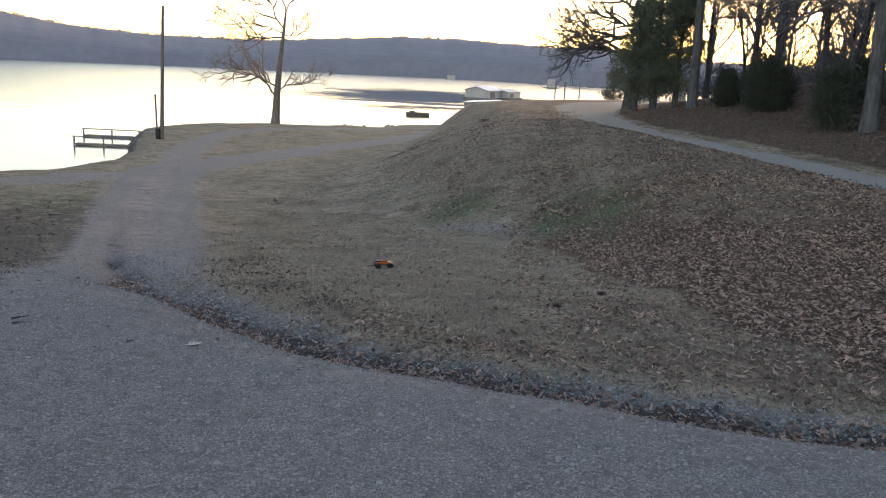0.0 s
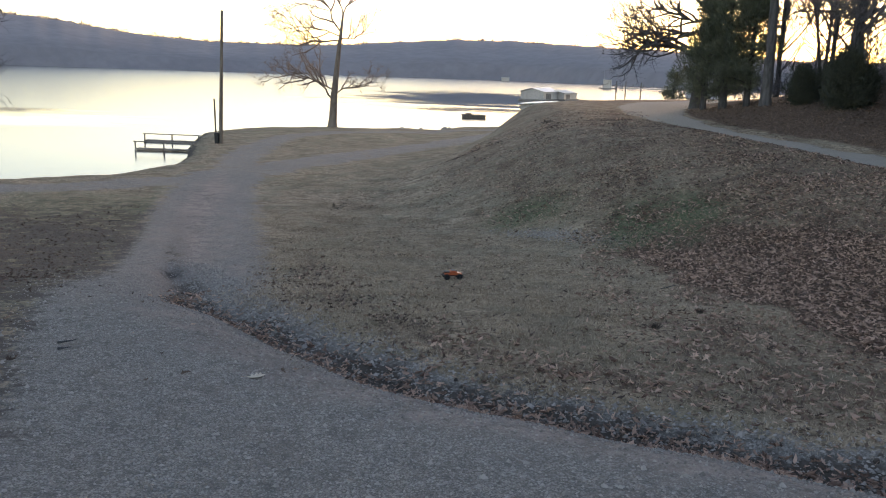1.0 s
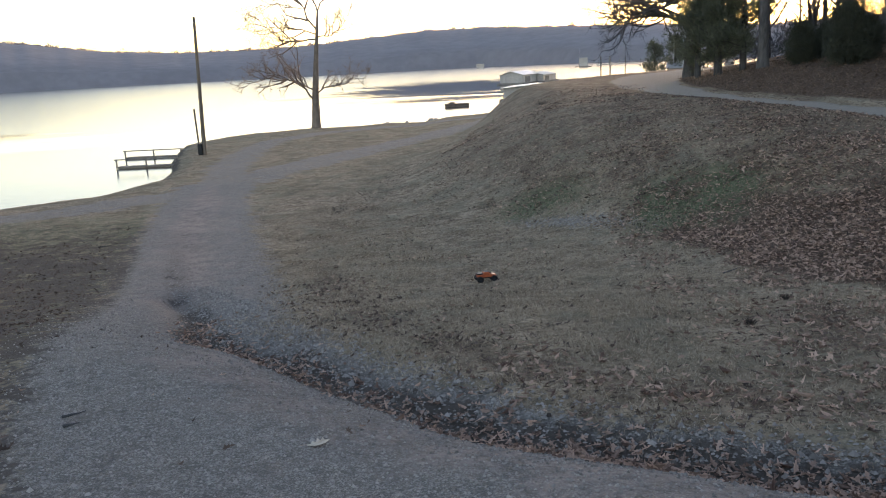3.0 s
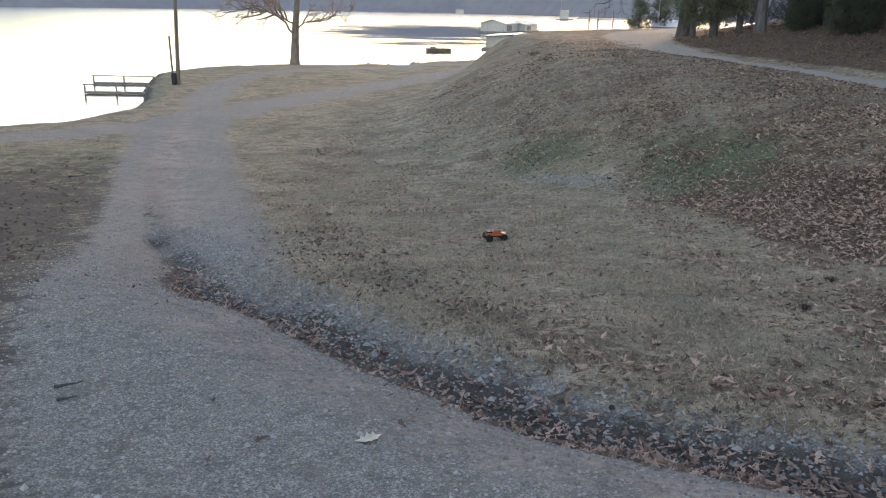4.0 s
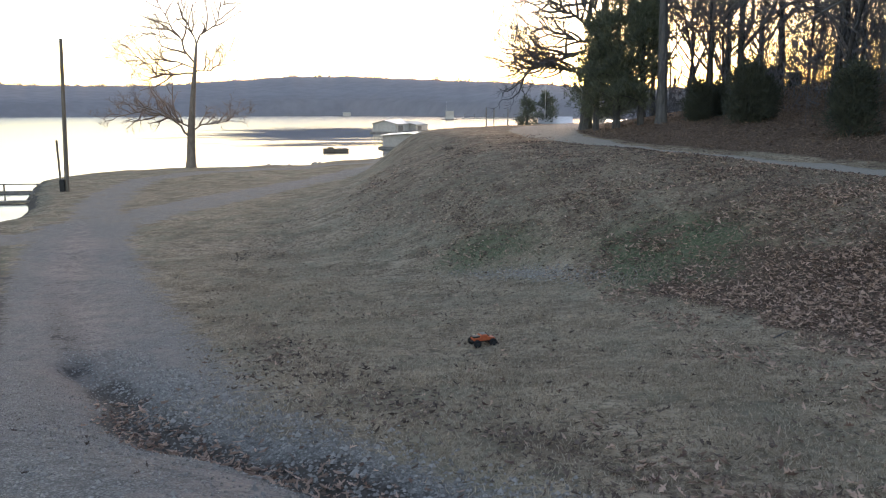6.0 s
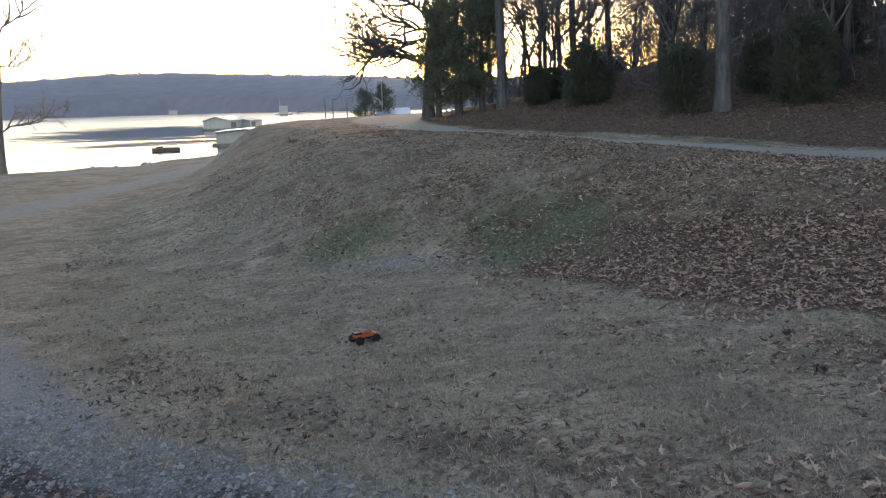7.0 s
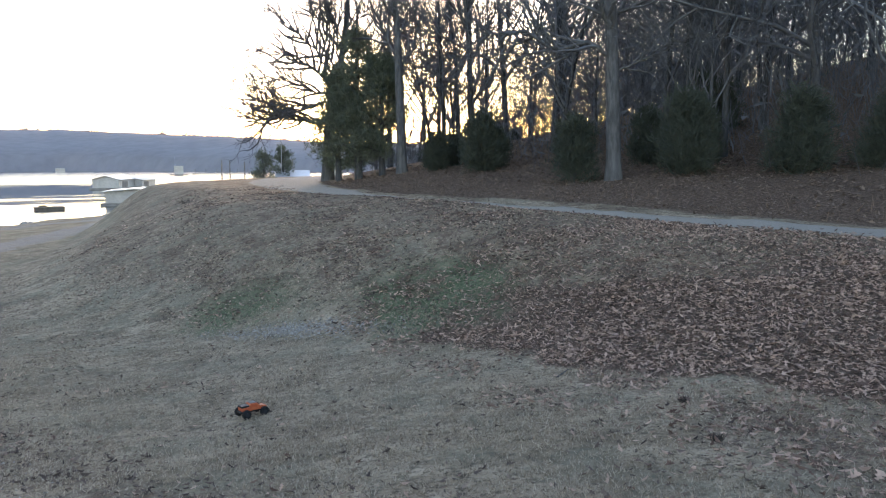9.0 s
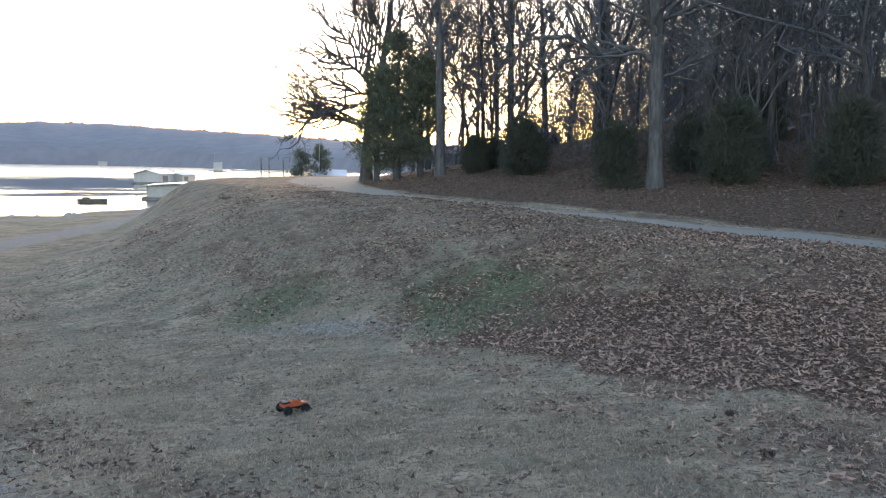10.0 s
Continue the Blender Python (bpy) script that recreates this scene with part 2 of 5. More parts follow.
# ---- small helpers ----
def data_of(name, verts, faces, mat, shade=True):
    me = bpy.data.meshes.new(name)
    me.from_pydata([tuple(v) for v in verts], [], faces)
    me.materials.append(mat)
    if shade:
        me.polygons.foreach_set("use_smooth", [True] * len(me.polygons))
    me.update()
    return me


def thing(name, label, category, at=(0, 0, 0), turn=0.0, group="", kind=""):
    ob = tagged(new(name), label, category, group, kind)
    ob.matrix_basis = pose(*at, 0, 0, turn)
    return ob


def part(name, bm, mat, parent, label=""):
    me = bpy.data.meshes.new(name)
    bm.to_mesh(me)
    bm.free()
    me.materials.append(mat)
    ob = new(name, me)
    ob.parent = parent
    return tagged(ob, label)


def part_of(name, verts, faces, mat, parent, label="", shade=True):
    ob = new(name, data_of(name, verts, faces, mat, shade))
    ob.parent = parent
    return tagged(ob, label)


def box(size, at=(0, 0, 0), bevel=0.0, turn=(0, 0, 0)):
    bm = bmesh.new()
    bmesh.ops.create_cube(bm, size=1)
    bmesh.ops.scale(bm, vec=size, verts=bm.verts)
    if bevel:
        bmesh.ops.bevel(bm, geom=bm.edges[:], offset=bevel, segments=2, affect="EDGES")
    bmesh.ops.transform(bm, matrix=pose(*at, *turn), verts=bm.verts)
    return bm


def rod(r1, r2, length, at=(0, 0, 0), turn=(0, 0, 0), sides=12, bevel=0.0):
    bm = bmesh.new()
    bmesh.ops.create_cone(bm, cap_ends=True, segments=sides, radius1=r1, radius2=r2, depth=length)
    if bevel:
        bmesh.ops.bevel(bm, geom=[e for e in bm.edges if len(e.link_faces) == 2 and any(len(f.verts) > 4 for f in e.link_faces)], offset=bevel, segments=2, affect="EDGES")
    bmesh.ops.transform(bm, matrix=pose(*at, *turn), verts=bm.verts)
    return bm


def joined(*meshes):
    out = bmesh.new()
    for bm in meshes:
        me = bpy.data.meshes.new("piece")
        bm.to_mesh(me)
        bm.free()
        out.from_mesh(me)
        bpy.data.meshes.remove(me)
    return out


def tubes(lines, sides):
    """One mesh of tapered tubes; a line is its points and radii."""
    verts, faces = [], []
    ring = [(math.cos(2 * math.pi * i / sides), math.sin(2 * math.pi * i / sides)) for i in range(sides)]
    for points, radii in lines:
        base = len(verts)
        for i, (p, r) in enumerate(zip(points, radii)):
            way = (points[min(i + 1, len(points) - 1)] - points[max(i - 1, 0)]).normalized()
            u = way.cross(Vector((0.31, 0.95, 0.05))).normalized()
            w = way.cross(u)
            verts += [p + r * (c * u + s * w) for c, s in ring]
        for i in range(len(points) - 1):
            for j in range(sides):
                a, b = base + i * sides + j, base + i * sides + (j + 1) % sides
                faces.append((a, b, b + sides, a + sides))
        faces.append(tuple(base + (len(points) - 1) * sides + j for j in range(sides)))
    return verts, faces


def ground_z(x, y):
    return float(height(np.array([x]), np.array([y]))[0])


# ---- the lie of the land ----

# the lake's edge, land on its right hand
SHORE = [(-400, -150), (-120, -25), (-60, 9), (-30, 23.4), (-18.6, 28.9), (-15.8, 31.2), (-14.7, 34.6), (-15.4, 38.2), (-17.2, 43),
         (-19.3, 50), (-18.5, 54), (-16.3, 57), (-12.3, 59.2), (-7.8, 59.6), (-3.3, 61.5), (0, 63), (6, 70), (11, 84), (15, 120), (60, 170), (400, 300)]
# foot of the grass bank, which rises on its right hand
FOOT = [(3.2, -30), (4.6, -4), (4.6, 4), (3.6, 9), (2.5, 13.5), (1.6, 16.5), (-0.6, 20.5), (-3.4, 25.5), (-4.4, 31), (-3.6, 37), (-2.0, 43), (-1.5, 49), (-0.3, 54), (3.4, 63), (11, 78), (30, 106), (90, 140), (400, 250)]
# middle of the upper road
UPPER = [(10.5, -60), (10.7, -5), (10.5, 8), (10.3, 13), (9.9, 17), (9.3, 21), (8.5, 25), (7.7, 29.5), (7.0, 33), (6.7, 38), (7.6, 44), (10.2, 51), (13, 56), (17, 63), (26, 76), (48, 100)]
# middle of the ditch beside the drive
DITCH = [(9, 4.2), (4.5, 4.9), (2.2, 5.5), (0.7, 6.1), (-0.2, 6.5), (-0.9, 6.9), (-1.8, 7.6), (-2.9, 8.8), (-4.0, 10.0), (-4.7, 11.2), (-5.0, 12.3), (-5.5, 13.2), (-6.2, 14.4)]
LEVEL = ([-400, -40, 0, 4, 6, 7.5, 9, 11, 14, 17, 21, 26, 34, 60, 400], [2.4, 1.8, -0.02, -0.42, -0.66, -0.76, -0.86, -1.16, -1.54, -1.82, -2.12, -2.25, -2.2, -2.15, -2.15])


def smooth(a, b, v):
    v = np.clip((v - a) / (b - a), 0, 1)
    return v * v * (3 - 2 * v)


def side(line, x, y):
    """Distance of the places from a line, above zero on its right hand, and how far along it they lie."""
    x, y = np.asarray(x, float), np.asarray(y, float)
    best, sign, along, run = np.full(x.shape, 1e18), np.ones(x.shape), np.zeros(x.shape), 0.0
    for (ax, ay), (bx, by) in zip(line, line[1:]):
        dx, dy = bx - ax, by - ay
        size = math.hypot(dx, dy)
        k = np.clip(((x - ax) * dx + (y - ay) * dy) / size ** 2, 0, 1)
        px, py = x - ax - k * dx, y - ay - k * dy
        d = px * px + py * py
        s = np.where(dy * px - dx * py >= 0, 1.0, -1.0)
        near = d < best - 1e-9
        best, sign, along = np.where(near, d, best), np.where(near, s, sign), np.where(near, run + k * size, along)
        run += size
    return np.sqrt(best) * sign, along


def height(x, y):
    x, y = np.asarray(x, float), np.asarray(y, float)
    v = y + 0.22 * np.maximum(0, -(x + 5))
    ys = np.stack([np.interp(v + o, *LEVEL) for o in (-1.2, -0.6, 0, 0.6, 1.2)]).mean(0)
    low = ys + 0.06 * np.clip(x, -5, 5) * smooth(7, 14, y)
    # bank and the shelf that carries the upper road
    d, _ = side(FOOT, x, y)
    wide = np.interp(y, [0, 9, 14, 18, 26, 36, 43, 48, 60], [6, 6, 5.6, 4.6, 7, 7.5, 4.6, 3.6, 4.2])
    f = smooth(-0.12, 1.0, d / wide)
    r, _ = side(UPPER, x, y)
    top = np.interp(y, [-60, 0, 12, 16, 24, 36, 47, 60, 120], [1.6, 0.35, -0.14, -0.1, 0.05, 0.08, 0.26, 0.2, -0.4])
    east = np.maximum(0, r - 1.7)
    hill = np.interp(y, [-60, 10, 30, 55, 80], [1, 1, 0.95, 0.6, 0.0])
    rise = 0.16 * np.minimum(east, 10) + hill * (0.27 * np.clip(east - 8, 0, 34) + 0.12 * np.clip(east - 42, 0, 30)) * (1 - smooth(120, 400, east))
    shelf = top + rise - 0.03 * np.maximum(0, -r - 1.7)
    z = low * (1 - f) + shelf * f
    dip = smooth(15, 19, y) * (1 - smooth(30, 36, y))
    z = z - 0.16 * dip * np.exp(-(r / 1.3) ** 2) + 0.09 * dip * np.exp(-((r + 2.4) / 0.9) ** 2)
    # the ditch
    d, _ = side(DITCH, x, y)
    z = z + 0.24 * smooth(0.1, 1.3, -d) * (1 - smooth(10, 15, y)) * smooth(-12, -5, x) - 0.16 * np.exp(-((d + 0.05 * np.sin(4.1 * x)) / 0.3) ** 2)
    # the shore falls into the lake
    s, _ = side(SHORE, x, y)
    ease = np.interp(y, [30, 36], [3.0, 1.1])
    k = smooth(-0.5, 1, s / ease)
    z = z * k + (WATER + 0.2) * (1 - k)
    z = np.where(s < 0.35, z - 0.5 * smooth(0, 1, (0.35 - s) / 0.7) - 0.35 * np.clip(-s, 0, 8), z)
    # small unevenness
    z = z + 0.035 * np.sin(x * 1.1 + 0.7 * y) * np.sin(y * 0.83 - 0.4 * x) + 0.012 * np.sin(x * 3.7 + y) * np.sin(y * 3.1 - 1.3 * x)
    return z


# edges of the gravel drive
DRIVE_LEFT = [(-1.0, -3), (-2.4, 2.5), (-3.1, 4.6), (-3.7, 5.75), (-4.05, 6.3), (-4.4, 7.0), (-5.2, 8.7), (-6.2, 11.4), (-8.2, 16.9), (-9.7, 21), (-10.8, 24.8), (-12, 29.5), (-13, 33)]
DRIVE_RIGHT = [(14, 3.2), (9, 4.6), (4.5, 5.3), (2.2, 6.1), (0, 6.75), (-0.35, 7.0), (-0.9, 7.4), (-1.6, 8.2), (-2.5, 9.3), (-3.25, 10.7), (-4.05, 13.2), (-6, 19.1), (-7.4, 23.2), (-9.2, 28.7), (-9.7, 33)]
# tracks on the flat by the lake: middle line and half width
TRACKS = [([(-60, 1), (-30, 19), (-17.2, 25.8), (-14.5, 27.2), (-11.6, 30)], 1.15),
          ([(-10.8, 31.5), (-12.3, 37), (-13.1, 43), (-13.2, 49), (-11, 53.5), (-6, 56), (0, 58), (6, 64)], 1.0),
          ([(-10.5, 31), (-9.6, 35), (-7.6, 39.5), (-5.6, 43.6), (-2.6, 49), (1, 56), (6, 64)], 1.35)]


def masks(x, y):
    left, _ = side(DRIVE_LEFT, x, y)
    right, _ = side(DRIVE_RIGHT, x, y)
    ditch, _ = side(DITCH, x, y)
    up, _ = side(UPPER, x, y)
    foot, _ = side(FOOT, x, y)
    loose = np.interp(y, [8, 14], [1.0, 2.2])
    drive = smooth(-0.45, 0.35, np.minimum(left, -right) / loose) * (1 - smooth(31, 34, y))
    drive = np.where((y < 2.5) & (x < 16) & (x > -3), np.maximum(drive, smooth(-0.4, 0.4, left)), drive)
    track = np.zeros_like(x)
    for line, half in TRACKS:
        d, _ = side(line, x, y)
        track = np.maximum(track, 1 - smooth(half - 0.6, half + 0.8, np.abs(d)))
    half = np.interp(y, [16, 22, 32, 40, 48], [0.8, 0.5, 0.5, 1.2, 1.7]) + 0.06 * np.sin(2.3 * y + 0.5 * x)
    road = 1 - smooth(half, half + 0.45, np.abs(up))
    gravel = np.maximum(np.maximum(drive, track * 0.66), road)
    gravel = gravel * (1 - 0.32 * smooth(0.2, 0.5, ditch) * (y > 4) * (1 - smooth(11, 13, y)) * (road < 0.5))
    patch = np.exp(-(((x - 0.95) * 0.78 + (y - 18.3) * 0.62) ** 2 / 0.22 + ((x - 0.95) * 0.62 - (y - 18.3) * 0.78) ** 2 / 1.7))
    gravel = np.maximum(gravel, 0.5 * patch)
    mud = 1.0 * np.exp(-((ditch + 0.05 * np.sin(5 * x)) / 0.29) ** 2) * smooth(-6.4, -5.2, x)
    rut, _ = side([(-4.6, 11.4), (-4.83, 11.88), (-6.17, 14.5), (-7.2, 17), (-8.4, 20.3), (-9.5, 23)], x, y)
    mud = np.maximum(mud, np.interp(y, [11, 13, 17, 24], [0.6, 0.5, 0.42, 0.25]) * np.exp(-(rut / 0.4) ** 2) * (y > 10.5) * (1 - smooth(22, 25, y)))
    mud = np.maximum(mud, 0.3 * np.exp(-((left - 1.0) / 0.5) ** 2) * smooth(11, 14, y) * (1 - smooth(22, 25, y)))
    mud = np.maximum(mud, 0.62 * smooth(-0.5, 0.1, -left) * smooth(-9, -3, y) * (1 - smooth(21, 34, y - 0.3 * x)))
    shore = side(SHORE, x, y)[0]
    mud = np.maximum(mud, 0.8 * np.exp(-((shore - 0.15) / 0.4) ** 2) * (y > 5) * (y < 75))
    bank = smooth(-0.4, 2.4, foot) * (1 - smooth(0, 2, up)) * (y > 6)
    green = np.exp(-((x - 2.9) / 1.5) ** 2 - ((y - 16.8) / 2.2) ** 2) * 0.78 + np.exp(-((x - 0.2) / 1.6) ** 2 - ((y - 20.8) / 1.6) ** 2) * 0.55 + 0.22 * bank
    wave = 0.35 * np.sin(1.9 * y + 0.6) + 0.2 * np.sin(4.3 * y)
    low_edge = np.interp(y, [8, 9.75, 11.3, 13.1, 16.2, 18.5], [3.6, 3.1, 2.9, 2.35, 2.1, 2.6]) + 0.5 * wave
    high_edge = np.interp(y, [9, 12.95, 14.4, 15.2, 17], [9.5, 6.7, 5.0, 3.7, 2.6]) + 0.6 * np.sin(2.7 * x + y)
    litter = smooth(-0.25, 0.35, x - low_edge) * (1 - 0.62 * smooth(-0.6, 0.9, x - high_edge)) * (1 - smooth(16.5, 18, y)) * smooth(5.6, 7.6, y)
    litter = np.maximum(litter, 0.5 * np.exp(-((x - 2.5 - 0.25 * wave) / 1.2) ** 2 - ((y - 8.5) / 0.8) ** 2))
    litter = np.maximum(litter, 0.45 * smooth(0.6, 1.6, x) * smooth(6.3, 7.2, y) * (1 - smooth(8.5, 12, y)))
    litter = np.maximum(litter, 0.48 * np.exp(-((right - 0.7) / 0.6) ** 2) * smooth(-6, -3.5, x) * (y > 5))
    litter = litter * (1 - 0.55 * np.exp(-((x - 2.9) / 1.3) ** 2 - ((y - 17.0) / 1.8) ** 2))
    litter = np.maximum(litter, 0.34 * smooth(21, 27, y) * (1 - smooth(45, 60, y)) * (foot < 0.5))
    dirt = 0.62 * np.exp(-((ditch + 0.85) / 0.6) ** 2) * smooth(-5, -3.5, x) + 0.42 * smooth(10, 15, y) * (1 - smooth(27, 33, y)) + 0.4 * np.exp(-((left - 1.2) / 0.4) ** 2) * smooth(8, 12, y)
    litter = np.maximum(litter, smooth(1.0, 2.0, up) * 0.9)
    litter = np.maximum(litter, (0.46 + 0.06 * smooth(3.5, 5.5, x)) * bank * (1 - 0.5 * np.exp(-((x - 2.9) / 1.3) ** 2 - ((y - 17.0) / 1.8) ** 2)))
    litter = np.maximum(litter, 0.5 * smooth(0.2, 2.2, x) * smooth(6.0, 7.0, y) * (np.sin(2.1 * x + 1.3 * y) * np.sin(1.7 * y - 2.6 * x + 1) > 0.15))
    litter = np.maximum(litter, 0.55 * smooth(-0.5, 0.2, -left) * smooth(-9, -3, y) * (1 - smooth(22, 38, y - 0.3 * x)))
    green = np.maximum(green, 0.6 * smooth(-0.5, 0.4, -left) * (1 - smooth(24, 40, y - 0.3 * x)))
    green = np.maximum(green, 0.4 * smooth(23, 29, y) * (1 - smooth(-0.5, 0.8, foot)))
    litter = np.where(shore < -6, 0.8, litter)
    return {"gravel": gravel, "litter": litter * (1 - np.maximum(drive, road)), "green": green, "mud": mud, "dirt": dirt * drive, "pale": np.maximum(0.8 * road, 0.12 * track * (1 - drive))}, drive, track, road


def axis(lo, hi, step, far, grow):
    mid = np.arange(lo, hi + step / 2, step)
    up, down, s = [hi], [lo], step
    while up[-1] < far:
        s *= grow
        up.append(up[-1] + s), down.append(down[-1] - s)
    return np.array(down[:0:-1] + list(mid) + up[1:])


def build_ground():
    """One sheet to the horizon, its faces shared out between lawn, drive, tracks and roads."""
    xs, ys = axis(-9, 10, 0.11, 2600, 1.045), axis(3.5, 24, 0.11, 2600, 1.045)
    gx, gy = np.meshgrid(xs, ys)
    gz = height(gx, gy)
    masked, drive, track, road = masks(gx, gy)
    nx, ny = len(xs), len(ys)
    idx = np.arange(nx * ny).reshape(ny, nx)
    quads = np.stack([idx[:-1, :-1], idx[:-1, 1:], idx[1:, 1:], idx[1:, :-1]], -1).reshape(-1, 4)
    points = np.stack([gx, gy, gz], -1).reshape(-1, 3)
    mid = lambda a: a.reshape(-1)[quads].mean(1)
    kind = np.zeros(len(quads), int)
    kind[mid(track) > 0.5], kind[mid(drive) > 0.5], kind[mid(road) > 0.5] = 3, 1, 2
    kinds = [("ground", "dry mown lawn and leaf-strewn grass bank sloping to the lake", "ground"),
             ("gravel_drive", "grey crushed-stone drive running down beside the lawn", "drive"),
             ("upper_road", "pale narrow gravel road along the top of the bank", "road"),
             ("shore_track", "worn pale gravel track along the lake shore", "track")]
    for i, (name, label, category) in enumerate(kinds):
        faces = quads[kind == i]
        used, flat = np.unique(faces, return_inverse=True)
        me = bpy.data.meshes.new(name)
        me.from_pydata(points[used].tolist(), [], flat.reshape(-1, 4).tolist())
        me.polygons.foreach_set("use_smooth", [True] * len(me.polygons))
        me.materials.append(GROUND)
        for key, values in masked.items():
            a = me.attributes.new(key, "FLOAT", "POINT")
            a.data.foreach_set("value", values.reshape(-1)[used].astype(np.float32))
        tagged(new(name, me), label, category, kind="structure")


build_ground()


def build_water():
    xs, ys = axis(-60, 60, 10, 2500, 1.3), axis(20, 140, 10, 2500, 1.3)
    verts = [(x, y, WATER) for y in ys for x in xs]
    n = len(xs)
    faces = [(j * n + i, j * n + i + 1, j * n + n + i + 1, j * n + n + i) for j in range(len(ys) - 1) for i in range(n - 1)]
    tagged(new("water", data_of("water", verts, faces, LAKE)), "calm lake reflecting the pale evening sky", "lake", kind="structure")


build_water()

# ---- far shore: ridge by bearing from the walk (degrees) and rise (thousandths of the distance) ----
RIDGE = ([-180, -110, -70, -50, -36, -33, -29, -25.5, -21, -17, -12, -7, -3, 1, 5, 11, 18, 30, 60, 180], [48, 53, 68, 68, 61, 55, 49.5, 39.5, 33.5, 32.5, 34, 41, 46, 46, 43.5, 41, 35, 32, 32, 38])
REACH = ([-180, -90, -60, -33, 0, 8, 20, 40, 90, 180], [700, 420, 430, 470, 480, 420, 330, 380, 700, 700])
CREST = 1.35


def build_far_shore():
    rng = np.random.default_rng(5)
    bearing = np.arange(-100, 70.01, 0.22)
    steps = np.array([-0.03, 0.0, 0.02, 0.08, 0.16, 0.25, 0.35, 0.6])
    lift = np.array([-0.02, 0.0, 0.3, 0.5, 0.7, 0.9, 1.0, 0.6])
    reach = np.interp(bearing, *REACH)
    rise = np.interp(bearing, *RIDGE) / 1000 * 0.98
    verts, faces = [], []
    for b, d, r in zip(bearing, reach, rise):
        r += (0.6 * math.sin(b * 2.3) * math.sin(b * 0.9 + 1) + 0.25 * math.sin(b * 5.1)) / 1000
        top = r * d * CREST + 1.5 - WATER - 5.0
        for s, k in zip(steps, lift):
            dd = d * (1 + s)
            verts.append((math.sin(radians(b)) * dd, math.cos(radians(b)) * dd, WATER + max(top, 3) * k))
    n = len(steps)
    faces = [(i * n + j, (i + 1) * n + j, (i + 1) * n + j + 1, i * n + j + 1) for i in range(len(bearing) - 1) for j in range(n - 1)]
    tagged(new("far_hill", data_of("far_hill", verts, faces, HAZY_WOODS)), "low wooded winter ridge across the lake", "hill", kind="structure")
    # leafless far trees: round crowns of small upright flakes, in uneven groups along the crest
    verts, faces = [], []
    for _ in range(2600):
        b = rng.uniform(-60, 45)
        d, r = np.interp(b, *REACH), np.interp(b, *RIDGE) / 1000 * 0.98
        top = max(r * d * CREST + 1.5 - WATER - 5.0, 3)
        s = rng.uniform(0.3, 0.37)
        k = np.interp(s, steps, lift)
        dd = d * (1 + s)
        group = math.sin(b * 3.1) + math.sin(b * 7.7 + 1) + 0.8 * math.sin(b * 13.3 + 2)
        cx, cy, cz = math.sin(radians(b)) * dd, math.cos(radians(b)) * dd, WATER + top * k - 3.7
        tall, wide = rng.uniform(4.0, 5.6) + max(0, 0.9 * group), rng.uniform(2.2, 4.6)
        if rng.random() < 0.02:
            tall, wide = tall * 1.3, wide * 0.7
        for _ in range(26):
            a, rr, k = rng.uniform(0, 2 * math.pi), wide * math.sqrt(rng.random()), rng.uniform(0.35, 1.0)
            z1 = tall * math.sqrt(max(0.05, 1 - 0.85 * (rr / wide) ** 2)) * k
            x, y, h = cx + rr * math.cos(a), cy + rr * math.sin(a), rng.uniform(0.25, 0.6)
            e, low = rng.uniform(0, math.pi), z1 - rng.uniform(0.8, 1.8)
            base = len(verts)
            verts += [(x, y, cz + low), (x + h * math.cos(e), y + h * math.sin(e), cz + 0.5 * (low + z1)), (x + 0.4 * h, y, cz + z1), (x - 0.4 * h, y + 0.3 * h, cz + z1 * 0.96), (x - h * math.cos(e), y - h * math.sin(e), cz + 0.55 * (low + z1))]
            faces.append((base, base + 1, base + 2, base + 3, base + 4))
    tagged(new("far_woods", data_of("far_woods", verts, faces, HAZY_CROWN, False)), "leafless grey-brown woods on the far ridge", "woods", kind="stuff")


build_far_shore()


# ---- trees ----
def limb(rng, p, way, length, radius, bend, lift, steps):
    points, radii, way = [p.copy()], [radius], way.normalized()
    for i in range(steps):
        way = (way + Vector(rng.normal(0, bend, 3)) + Vector((0, 0, lift))).normalized()
        p = p + way * (length / steps)
        points.append(p.copy())
        radii.append(radius * (1 - 0.78 * (i + 1) / steps))
    return points, radii


def sprout(rng, line, level, out, spread, lift, first=0.35, count=None, depth=4, scale=0.6):
    """Branches that grow from a limb, level by level."""
    points, radii = line
    length = sum((b - a).length for a, b in zip(points, points[1:]))
    number = count if count else int(rng.integers(4, 7))
    for j in range(number):
        k = first + (1 - first) * (j + rng.random()) / number
        f = k * (len(points) - 1)
        i = min(int(f), len(points) - 2)
        p = points[i].lerp(points[i + 1], f - i)
        way = (points[i + 1] - points[i]).normalized()
        across = way.cross(Vector(rng.normal(0, 1, 3))).normalized()
        turned = way * math.cos(spread) + across * math.sin(spread)
        size = length * scale * rng.uniform(0.65, 1.15) * (1.25 - 0.65 * k)
        r = max(0.009, radii[i] * 0.62)
        child = limb(rng, p, turned, size, r, 0.22, lift, 5 if level < 2 else 4)
        out[min(level, 3)].append(child)
        if level < depth:
            sprout(rng, child, level + 1, out, spread, lift, 0.25, None, depth, scale)


